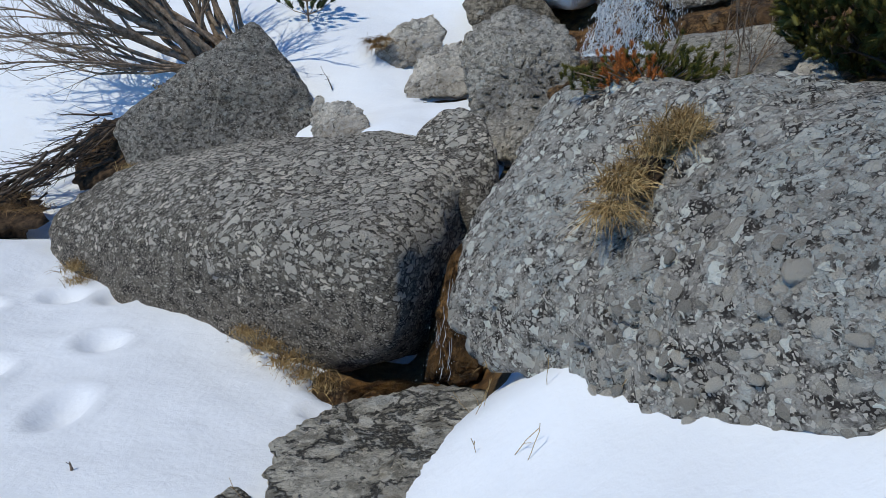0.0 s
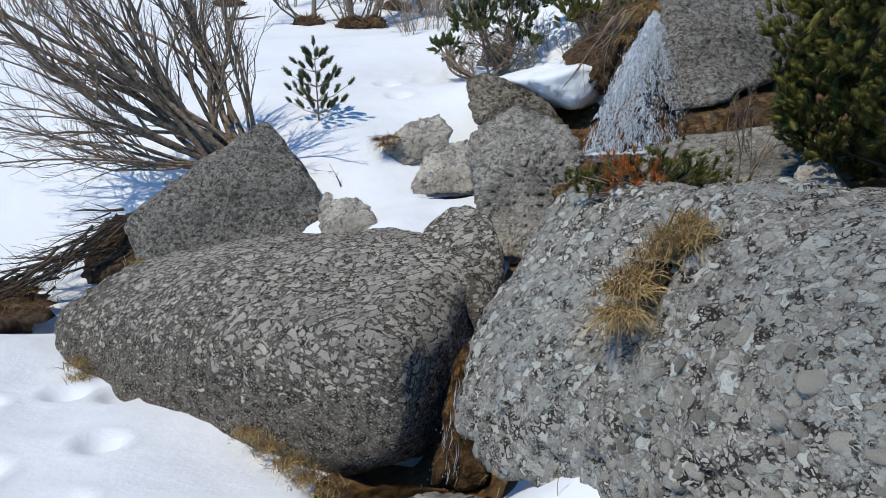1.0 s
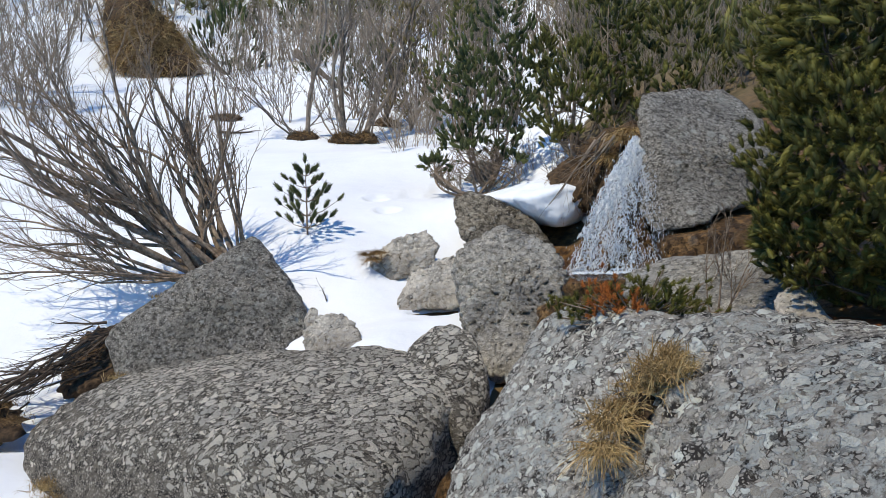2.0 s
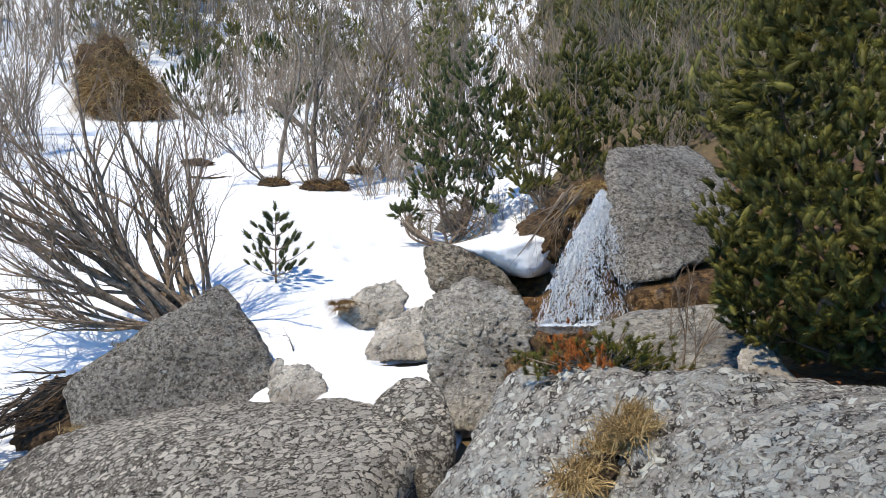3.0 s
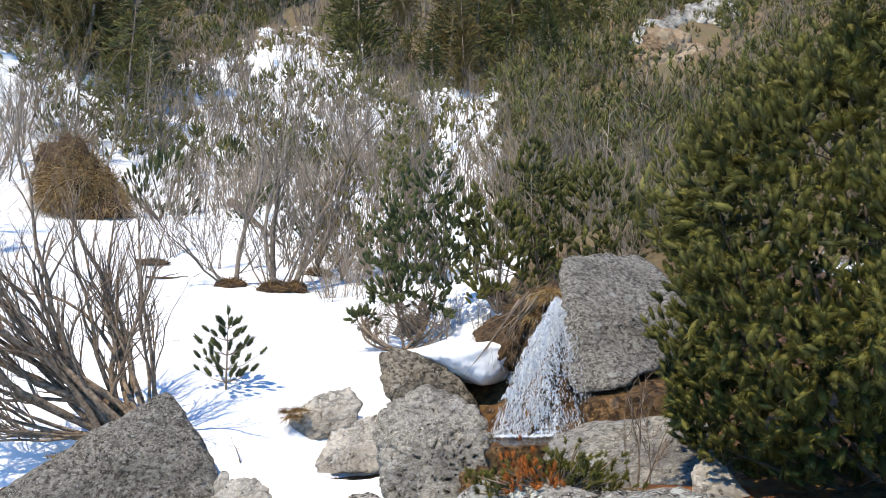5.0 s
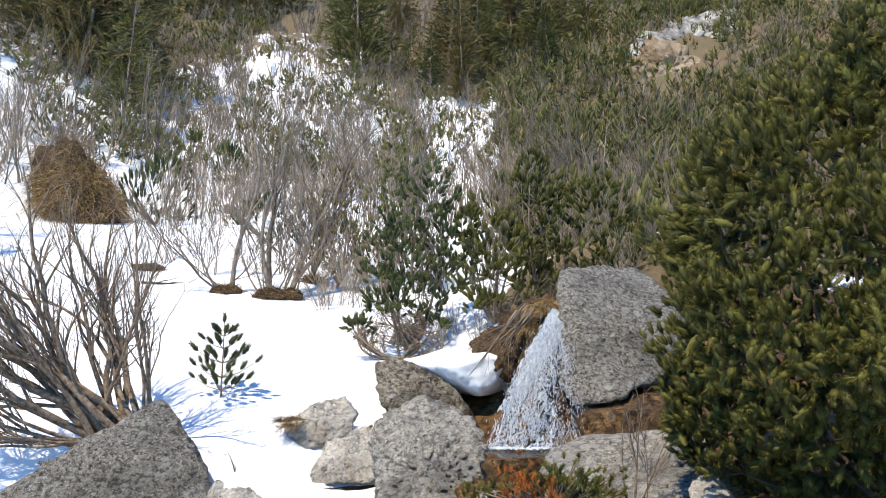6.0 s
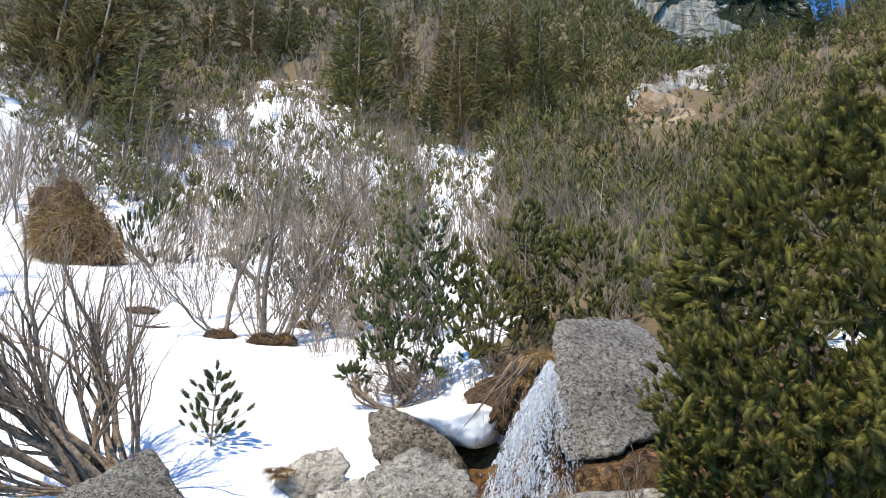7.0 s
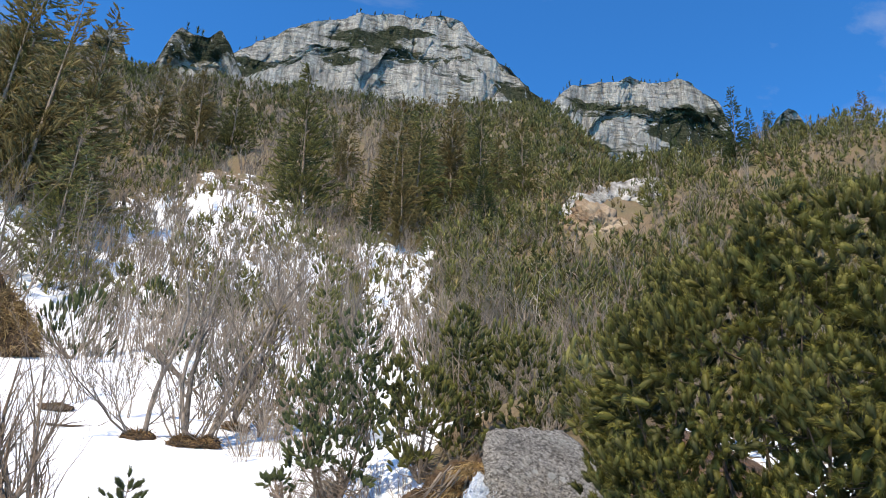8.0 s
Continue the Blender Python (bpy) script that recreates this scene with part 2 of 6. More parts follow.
def cliff_material():
    m, t, b = nodes_of("limestone_cliff", 0.95)
    v = place(t)
    g = t.nodes.new("ShaderNodeNewGeometry")
    sep = t.nodes.new("ShaderNodeSeparateXYZ")
    t.links.new(g.outputs["True Normal"], sep.inputs[0])
    steep = ramp(t, calc(t, "ADD", sep.outputs[2], calc(t, "MULTIPLY", calc(t, "SUBTRACT", fuzz(t, v, 0.06, 8, 0.65), 0.5), 0.9)), ((0.26, 0), (0.40, 1)))
    streak = fuzz(t, place(t, (1, 1, 0.18)), 0.22, 9, 0.7)
    stone = mix(t, ramp(t, streak, ((0.36, 0), (0.62, 1))), (0.24, 0.225, 0.20), (0.68, 0.64, 0.57))
    band = fuzz(t, place(t, (0.15, 0.15, 1)), 0.35, 7, 0.7)
    stone = mix(t, ramp(t, band, ((0.34, 0.8), (0.46, 0))), stone, (0.13, 0.12, 0.11))
    belt = ramp(t, fuzz(t, place(t, (0.45, 0.45, 1.5)), 0.022, 9, 0.62), ((0.53, 0), (0.56, 1)))
    steep = calc(t, "MAXIMUM", steep, belt)
    green = mix(t, ramp(t, fuzz(t, v, 0.35, 8, 0.7), ((0.4, 0), (0.62, 1))), (0.022, 0.035, 0.014), (0.085, 0.085, 0.05))
    green = mix(t, ramp(t, fuzz(t, v, 0.16, 8, 0.7), ((0.60, 0), (0.64, 1))), green, (0.5, 0.52, 0.55))
    t.links.new(mix(t, steep, stone, green), b.inputs["Base Color"])
    relief(t, b, calc(t, "ADD", streak, band), 1.0, 5.0)
    return m


def make_water():
    m, t, b = nodes_of("clear_water", 0.06)
    b.inputs["Base Color"].default_value = (0.9, 0.95, 0.95, 1)
    b.inputs["Transmission Weight"].default_value = 1.0
    b.inputs["IOR"].default_value = 1.33
    relief(t, b, fuzz(t, place(t), 18, 4), 0.5, 0.02)
    return m


def make_veil():
    """Running water broken into white streaks, clear between them."""
    m, t, b = nodes_of("water_veil", 0.2)
    n = calc(t, "ADD", calc(t, "MULTIPLY", fuzz(t, place(t, (1, 1, 0.16)), 42, 6, 0.7), 0.65), calc(t, "MULTIPLY", fuzz(t, place(t, (1, 1, 0.5)), 12, 5, 0.7), 0.35))
    b.inputs["Base Color"].default_value = (0.78, 0.86, 0.95, 1)
    t.links.new(ramp(t, n, ((0.50, 0.0), (0.58, 0.85))), b.inputs["Alpha"])
    relief(t, b, n, 0.8, 0.02)
    return m


def make_foam():
    m, t, b = nodes_of("white_water", 0.25)
    v = place(t, (1, 1, 0.3))
    c = mix(t, ramp(t, fuzz(t, v, 30, 5), ((0.35, 0), (0.6, 1))), (0.58, 0.66, 0.76), (0.90, 0.93, 0.96))
    t.links.new(c, b.inputs["Base Color"])
    b.inputs["Transmission Weight"].default_value = 0.25
    return m


M_SNOW, M_GROUND = make_snow(), make_ground()
M_B1 = rock("grey_conglomerate", 23, (0.72, 0.655, 0.55), (0.036, 0.031, 0.025), (0.26, 0.225, 0.18), 0.50, 0.0, (1, 1, 1.5), 0.0, 0.75)
M_B2 = rock("pale_conglomerate", 24, (0.88, 0.82, 0.72), (0.06, 0.05, 0.043), (0.60, 0.55, 0.48), 0.62, 0.9, (1, 1.0, 1.15), 0.0, 0.0, 1.7, 0.26)
M_B3 = rough_rock("dark_grey_rock", (0.27, 0.238, 0.198), (0.60, 0.55, 0.475), (0.036, 0.031, 0.025), 1.25, (1, 1, 1.2), 0.4, 0.25)
M_B4 = rough_rock("rough_pitted_rock", (0.50, 0.455, 0.385), (0.70, 0.65, 0.56), (0.055, 0.048, 0.04), 1.0, (1, 1, 1), 0.4, 0.3, 0.0, 0.55)
M_B5 = rough_rock("pale_limestone", (0.78, 0.70, 0.59), (0.84, 0.78, 0.68), (0.13, 0.095, 0.06), 0.8, (1, 1, 1), 0.3, 0.4, 0.0, 0.72)
M_BROWN = rough_rock("brown_grey_rock", (0.30, 0.25, 0.185), (0.50, 0.44, 0.35), (0.035, 0.027, 0.02), 0.9, (1, 1, 1), 0.3, 0.6)
M_SLATY = rough_rock("layered_rock", (0.58, 0.525, 0.42), (0.72, 0.66, 0.55), (0.05, 0.043, 0.035), 0.8, (0.6, 0.8, 2.6), 0.3, 1.0, 0.0, 0.5)
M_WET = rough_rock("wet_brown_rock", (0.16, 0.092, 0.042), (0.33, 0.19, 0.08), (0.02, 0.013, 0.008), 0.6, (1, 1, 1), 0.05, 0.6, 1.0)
M_PEBBLE = two_tone("pebble", (0.24, 0.215, 0.18), (0.60, 0.55, 0.47), 26, 0.9, 0.9, 0.012, (0.40, 0.58), "object")
M_BARK = two_tone("brown_grey_bark", (0.10, 0.07, 0.047), (0.36, 0.27, 0.195), 22, 0.85, 0.5, 0.006)
M_BARK_GREY = two_tone("pale_grey_bark", (0.10, 0.078, 0.06), (0.33, 0.265, 0.205), 9, 0.85, 0.4, 0.01, (0.3, 0.7), "object")
M_TWIG_DARK = two_tone("dark_twig", (0.045, 0.032, 0.024), (0.13, 0.095, 0.07), 20, 0.85)
M_STRAW = two_tone("dry_grass", (0.22, 0.13, 0.05), (0.50, 0.36, 0.17), 6, 0.8, 0.1, 0.002, (0.35, 0.65), "island")
M_RUST = two_tone("rusty_needle_litter", (0.10, 0.035, 0.014), (0.30, 0.11, 0.04), 40, 0.9, 0.6, 0.01)
M_EARTH = two_tone("bare_earth", (0.025, 0.017, 0.011), (0.12, 0.075, 0.042), 18, 0.95, 0.6, 0.03)
M_SCARP = two_tone("ochre_scarp", (0.16, 0.09, 0.045), (0.42, 0.33, 0.23), 0.5, 0.95, 0.8, 0.4)
M_SCREE = two_tone("grey_scree", (0.08, 0.07, 0.06), (0.58, 0.55, 0.50), 0.8, 0.95, 0.8, 0.3)
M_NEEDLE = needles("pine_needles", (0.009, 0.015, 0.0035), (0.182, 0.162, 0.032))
M_NEEDLE_FAR = needles("distant_needles", (0.034, 0.042, 0.013), (0.26, 0.225, 0.062))
M_NEEDLE_DARK = needles("dark_needles", (0.012, 0.024, 0.009), (0.13, 0.14, 0.04))
M_NEEDLE_BROWN = needles("browned_needles", (0.075, 0.06, 0.022), (0.32, 0.23, 0.085))
M_NEEDLE_DEAD = needles("orange_needles", (0.22, 0.06, 0.015), (0.50, 0.17, 0.04))
M_CLIFF, M_WATER, M_FOAM, M_VEIL = cliff_material(), make_water(), make_foam(), make_veil()


# ---- builders ----
def mesh_from(name, verts, faces, material, smooth=False):
    me = bpy.data.meshes.new(name)
    me.from_pydata([tuple(v) for v in verts] if not isinstance(verts, np.ndarray) else verts.tolist(), [], faces if isinstance(faces, list) else faces.tolist())
    me.materials.append(material)
    if smooth:
        me.polygons.foreach_set("use_smooth", [True] * len(me.polygons))
    me.update()
    return me


def part(name, me, parent=None, label=""):
    ob = new(name, me)
    if parent is not None:
        ob.parent = parent
    if label:
        tagged(ob, label)
    return ob


def empty(name, at=(0, 0, 0)):
    ob = new(name)
    ob.location = at
    ob.empty_display_size = 0.1
    return ob


def hash_noise(p, scale, octaves=4, seed=0.0):
    """Fractal noise in -1..1 at each row of p."""
    out = np.empty(len(p))
    for i, (x, y, z) in enumerate(p):
        out[i] = noise.fractal(Vector((x * scale + seed, y * scale - seed, z * scale + 2 * seed)), 0.9, 2.1, octaves, noise_basis="PERLIN_ORIGINAL")
    return out


ICO = {}


def ico(level):
    if level not in ICO:
        bm = bmesh.new()
        bmesh.ops.create_icosphere(bm, subdivisions=level, radius=1)
        ICO[level] = (np.array([v.co[:] for v in bm.verts]), [[v.index for v in f.verts] for f in bm.faces])
        bm.free()
    return ICO[level]


def boulder_mesh(name, corners, material, level=5, edge=14.0, rough=0.03, scale=2.0, fine=0.012, seed=1.0, bed=0.0, grooves=(), pit=0.0):
    """A block between its corners, with worn edges: the hull's planes are met softly, then weathered."""
    c = np.array(corners, float)
    mid = c.mean(0)
    bm = bmesh.new()
    for p in c - mid:
        bm.verts.new(p)
    bmesh.ops.convex_hull(bm, input=bm.verts[:])
    bm.normal_update()
    planes = {}
    for f in bm.faces:
        n = np.array(f.normal)
        d = n @ np.array(f.verts[0].co)
        if d < 0:
            n, d = -n, -d
        if f.calc_area() > 1e-4:
            planes[tuple((n / 0.12).round())] = (n, d)
    bm.free()
    n = np.array([p[0] for p in planes.values()])
    d = np.array([max(p[1], 0.02) for p in planes.values()])
    u, faces = ico(level)
    k = np.maximum(u @ n.T / d, 0)
    r = (k ** edge).sum(1) ** (-1 / edge) * 1.035
    p = u * r[:, None]
    size = np.linalg.norm(np.ptp(c, axis=0)) / 3
    big = hash_noise(p, scale, 4, seed)
    small = hash_noise(p, scale * 6, 5, seed + 9)
    off = rough * big + fine * small - 0.5 * fine * np.abs(hash_noise(p, scale * 11, 4, seed + 4))
    if pit:
        knobs = hash_noise(p, scale * 3.2, 3, seed + 17)
        off -= pit * np.clip(1 - np.abs(knobs) / 0.10, 0, 1) - 0.8 * pit * np.abs(knobs)
    if bed:
        off += bed * (np.abs(((p[:, 2] * 9 + 1.2 * big) % 1.0) - 0.5) - 0.25)
    world_p = p + mid
    for line, wide, deep in grooves:
        line = np.array(line)
        away = np.full(len(p), 9.0)
        for a, b in zip(line[:-1], line[1:]):
            f = np.clip(((world_p - a) @ (b - a)) / ((b - a) @ (b - a)), 0, 1)
            away = np.minimum(away, np.linalg.norm(world_p - a - f[:, None] * (b - a), axis=1))
        off -= deep * np.exp(-(away / (wide * (1 + 0.4 * small))) ** 2)
    p = p * (1 + off / np.maximum(r, 0.2))[:, None]
    return mesh_from(name, p, faces, material, True), mid


def boulder(name, corners, material, label, cat="boulder", **kw):
    me, mid = boulder_mesh(name, corners, material, **kw)
    ob = new(name, me)
    ob.location = mid
    return tagged(ob, label, cat)


class Soup:
    """Vertices and faces gathered for one mesh."""

    def __init__(self):
        self.v, self.f = [], []

    def tube(self, pts, radii, sides=5):
        start = len(self.v)
        pts = [Vector(p) for p in pts]
        ref = Vector((0.3, 0.9, 0.31))
        for i, p in enumerate(pts):
            d = (pts[min(i + 1, len(pts) - 1)] - pts[max(i - 1, 0)]).normalized()
            a = d.cross(ref).normalized()
            b = d.cross(a)
            for s in range(sides):
                w = 2 * math.pi * s / sides
                self.v.append(p + radii[i] * (math.cos(w) * a + math.sin(w) * b))
        for i in range(len(pts) - 1):
            for s in range(sides):
                q, s2 = start + i * sides, (s + 1) % sides
                self.f.append((q + s, q + s2, q + sides + s2, q + sides + s))

    def mesh(self, name, material, smooth=True):
        return mesh_from(name, self.v, self.f, material, smooth)


def bend_path(r, start, way, length, steps, wobble, lift):
    """A wandering line: each step turns a little at random and is pulled up by lift."""
    p, d, out = Vector(start), Vector(way).normalized(), [Vector(start)]
    for _ in range(steps):
        d = (d + Vector((r.uniform(-1, 1), r.uniform(-1, 1), r.uniform(-1, 1))) * wobble + Vector((0, 0, lift))).normalized()
        p = p + d * (length / steps)
        out.append(p.copy())
    return out


def grow(soup, r, start, way, length, radius, depth, twigs, wobble=0.12, lift=0.03, sides=5, spread=0.6, shrink=0.5, thin=0.0012):
    far = thin > 0.004
    steps = (3 if far else max(4, int(5 + length * 2))) if depth > 0 else 2 if far else 4
    if far and depth == 2:
        steps = 6
    path = bend_path(r, start, way, length, steps, wobble, lift)
    radii = [max(radius * (1 - 0.85 * i / steps), thin) for i in range(steps + 1)]
    soup.tube(path, radii, sides)
    if depth <= 0:
        return
    n = twigs if isinstance(twigs, int) else twigs[0]
    rest = twigs if isinstance(twigs, int) else twigs[1:] or (twigs[0],)
    for k in range(n):
        f = 0.22 + 0.76 * (k + r.random()) / n
        i = min(int(f * steps), steps - 1)
        base = path[i].lerp(path[i + 1], f * steps - i)
        d = (path[i + 1] - path[i]).normalized()
        side = Vector((r.uniform(-1, 1), r.uniform(-1, 1), r.uniform(-0.4, 1))).normalized()
        d = (d + side * spread * r.uniform(0.6, 1.3)).normalized()
        grow(soup, r, base, d, length * shrink * r.uniform(0.55, 1.2) * (1.15 - 0.6 * f), max(radii[i] * 0.55, thin), depth - 1, rest, wobble * 1.1, lift, max(3, sides - 1), spread, shrink, thin)


def shoots_mesh(name, at, way, size, material, per=40, width=0.05, length=1.0, flare=0.75, seed=0, tone_bias=0.0, core=0.0):
    """Brushes of needles: one thin blade a needle, set round each shoot's axis."""
    g = np.random.default_rng(seed)
    at, way, size = np.asarray(at, float), np.asarray(way, float), np.asarray(size, float)
    n = len(at)
    way = way / np.linalg.norm(way, axis=1)[:, None]
    a = np.cross(way, np.array([0.31, 0.22, 0.92]))
    a /= np.maximum(np.linalg.norm(a, axis=1), 1e-6)[:, None]
    b = np.cross(way, a)
    phi = g.uniform(0, 2 * np.pi, (n, per))
    s = g.uniform(0, 1, (n, per)) ** 0.8
    spread = flare * (1.15 - 0.75 * s) * g.uniform(0.75, 1.2, (n, per))
    radial = np.cos(phi)[..., None] * a[:, None] + np.sin(phi)[..., None] * b[:, None]
    d = way[:, None] * np.cos(spread)[..., None] + radial * np.sin(spread)[..., None]
    root = at[:, None] + way[:, None] * (s * size[:, None])[..., None] * length
    ln = (size[:, None] * (0.40 if core else 0.50) * g.uniform(0.75, 1.2, (n, per)))[..., None]
    tang = np.cross(d, g.normal(size=(n, per, 3)))
    tang /= np.linalg.norm(tang, axis=2)[..., None]
    w = (size[:, None] * width)[..., None]
    v = np.stack([root - tang * w / 2, root + tang * w / 2, root + d * ln], 2).reshape(-1, 3)
    f = np.arange(len(v)).reshape(-1, 3)
    if core:                                                    # the dense bundle in the middle of each brush
        sides = 6
        rings = ((-0.05, 0.45), (0.30, 0.95), (0.75, 1.0), (1.0, 0.70))
        w6 = np.arange(sides) * 2 * np.pi / sides
        ring = np.cos(w6)[None, :, None] * a[:, None] + np.sin(w6)[None, :, None] * b[:, None]
        rows_ = [at[:, None] + way[:, None] * (h * length * size)[:, None, None] + ring * (core * q * size)[:, None, None] * g.uniform(0.75, 1.25, (n, sides, 1)) for h, q in rings]
        tip = (at + way * (1.12 * length * size)[:, None])[:, None]
        grid = np.concatenate([np.stack(rows_, 1).reshape(n, -1, 3), tip], 1)
        pat = []
        for j in range(len(rings) - 1):
            for k in range(sides):
                p0, p1 = j * sides + k, j * sides + (k + 1) % sides
                pat += [(p0, p1, p1 + sides), (p0, p1 + sides, p0 + sides)]
        pat += [((len(rings) - 1) * sides + k, (len(rings) - 1) * sides + (k + 1) % sides, len(rings) * sides) for k in range(sides)]
        fc = (np.array(pat)[None] + (np.arange(n) * grid.shape[1])[:, None, None]).reshape(-1, 3) + len(v)
        v, f = np.concatenate([v, grid.reshape(-1, 3)]), np.concatenate([f, fc])
        height = np.concatenate([np.repeat([h for h, _ in rings], sides), [1.2]])
    me = bpy.data.meshes.new(name)
    me.vertices.add(len(v))
    me.vertices.foreach_set("co", v.ravel())
    me.loops.add(f.size)
    me.loops.foreach_set("vertex_index", f.ravel().astype(np.int32))
    me.polygons.add(len(f))
    me.polygons.foreach_set("loop_start", np.arange(0, f.size, 3))
    me.polygons.foreach_set("loop_total", np.full(len(f), 3))
    # painted shade: needles and core get darker towards the base of each brush
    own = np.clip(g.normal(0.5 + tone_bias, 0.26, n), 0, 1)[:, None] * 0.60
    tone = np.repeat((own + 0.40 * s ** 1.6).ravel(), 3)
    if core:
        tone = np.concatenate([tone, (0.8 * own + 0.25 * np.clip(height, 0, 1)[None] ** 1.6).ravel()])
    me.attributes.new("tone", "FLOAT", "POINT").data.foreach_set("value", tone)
    me.materials.append(material)
    me.update()
    return me


# ---- the ground: one sheet from the stream to the skyline ----
NEAR = np.array([
    (-3.15, 4.6, .10), (-2.6, 4.2, .02), (-1.67, 3.6, -.03), (-1.18, 3.3, -.09), (-.66, 2.85, -.11), (-1.8, 2.7, .0), (-1.5, 1.9, .06), (-.8, 2.0, .0),
    (-.42, 3.1, -.24), (-.05, 2.95, -.22), (-.3, 2.65, -.2), (.03, 2.42, .12), (.22, 2.1, .40), (.45, 1.9, .47), (.62, 1.55, .52), (.8, 1.2, .61),
    (1.05, 1.3, .74), (.12, 1.8, .27), (.47, 1.35, .49), (-.15, 1.65, .10), (0, 0, .35), (-1.6, 0, .35), (1.6, 0, .75), (0, -3, .5), (-3.5, 2, .25), (2.0, 1.6, .9),
])
UPPER = np.array([
    (-1.5, 4.4, .0), (-2.2, 6.2, .70), (-1.06, 6.1, .82), (-.93, 6.5, 1.0), (-.57, 5.0, .70), (-.27, 5.25, .75), (-.03, 5.4, .78), (.4, 4.5, .45), (.15, 3.6, .05),
    (-.31, 8, 1.56), (.18, 7.6, 1.45), (.73, 8.5, 1.76), (-1.5, 7.5, 1.48), (-1.97, 8.5, 1.70), (-1.24, 10, 2.0), (1.06, 10.5, 2.5), (-4.9, 8.5, 1.6), (-3.7, 6.5, .50),
    (-4.65, 11, 2.1), (1.2, 5.2, .98), (1.5, 4.0, .98), (1.5, 3.2, 1.05), (2.6, 5, 1.3), (2.6, 3, 1.2), (2.6, 7.5, 2.4), (-.3, 6.3, .82), (.1, 6.6, .9), (.7, 6.4, .95), (1.0, 7.0, 1.15), (.4, 10.0, 1.92), (.1, 7.95, 1.70), (.6, 8.1, 1.76), (1.15, 8.2, 1.86), (-3.15, 5.25, -.05), (-3.6, 5.6, .08),
])
HILL_Y = np.array([-60, 0, 5, 8, 11, 14.5, 17, 25, 35, 50, 70, 100, 150, 190, 230, 300, 420.0])
HILL_Z = np.array([0, .4, .75, 1.45, 2.15, 2.9, 3.6, 6.2, 10.8, 19.0, 31.5, 52.0, 88.0, 114.0, 122.0, 110.0, 100.0])


def hill(x, y):
    z = np.interp(y, HILL_Y, HILL_Z)
    for k in (0.93, 1.07):
        z = z + np.interp(y * k, HILL_Y, HILL_Z)
    z = z / 3
    away = np.clip((y - 12) / 40, 0, 1)
    right = np.clip(x / np.maximum(y, 8) - 0.12, 0, 0.8)
    left = np.clip(-x / np.maximum(y, 8) - 0.3, 0, 0.8)
    return z + away * np.minimum(y, 60) * (0.36 * right + 0.65 * left) - 0.42 * np.clip(y - 60, 0, 110) * np.clip((right - 0.22) * 4, 0, 1)


CTRL = np.concatenate([NEAR, UPPER])


def tps(r):
    return r * r * np.log(np.maximum(r, 1e-6))


def tps_solve(c):
    k = tps(np.linalg.norm(c[:, None, :2] - c[None, :, :2], axis=2)) + 0.004 * np.eye(len(c))
    p = np.c_[np.ones(len(c)), c[:, :2]]
    a = np.block([[k, p], [p.T, np.zeros((3, 3))]])
    return np.linalg.solve(a, np.r_[c[:, 2] - hill(c[:, 0], c[:, 1]), 0, 0, 0])


TPS_W = tps_solve(CTRL)


def ground_z(x, y):
    x, y = np.atleast_1d(np.asarray(x, float)), np.atleast_1d(np.asarray(y, float))
    out = hill(x, y)
    near = np.clip(1 - (np.maximum(np.maximum(np.abs(x + 0.7) - 4.2, y - 10.5), -3.0 - y)) / 3.5, 0, 1)
    near = near * near * (3 - 2 * near)
    some = near > 0
    if some.any():
        q = np.c_[x[some], y[some]]
        k = tps(np.linalg.norm(q[:, None] - CTRL[None, :, :2], axis=2))
        out[some] += near[some] * (k @ TPS_W[:-3] + TPS_W[-3] + q @ TPS_W[-2:])
    return out


def on_ground(x, y, sink=0.0):
    return (float(x), float(y), float(ground_z(x, y)[0]) - sink)


STREAM = np.array([(1.0, 7.3), (1.0, 6.6), (1.15, 5.8), (0.9, 5.0), (0.55, 4.6), (0.3, 4.0), (0.02, 3.3), (-0.12, 2.95), (-0.45, 3.05)])
TRACKS = ((-1.86, 3.28, .10, .10), (-1.72, 2.62, .09, .15), (-2.35, 3.85, .10, .10), (-2.7, 3.6, .11, .10), (-2.25, 2.9, .10, .12), (-0.62, 2.72, .10, .06), (-0.95, 8.9, .12, .14), (-0.55, 9.4, .12, .14), (-0.75, 8.2, .12, .14), (-0.15, 9.9, .12, .14), (-2.05, 3.9, .1, .12))


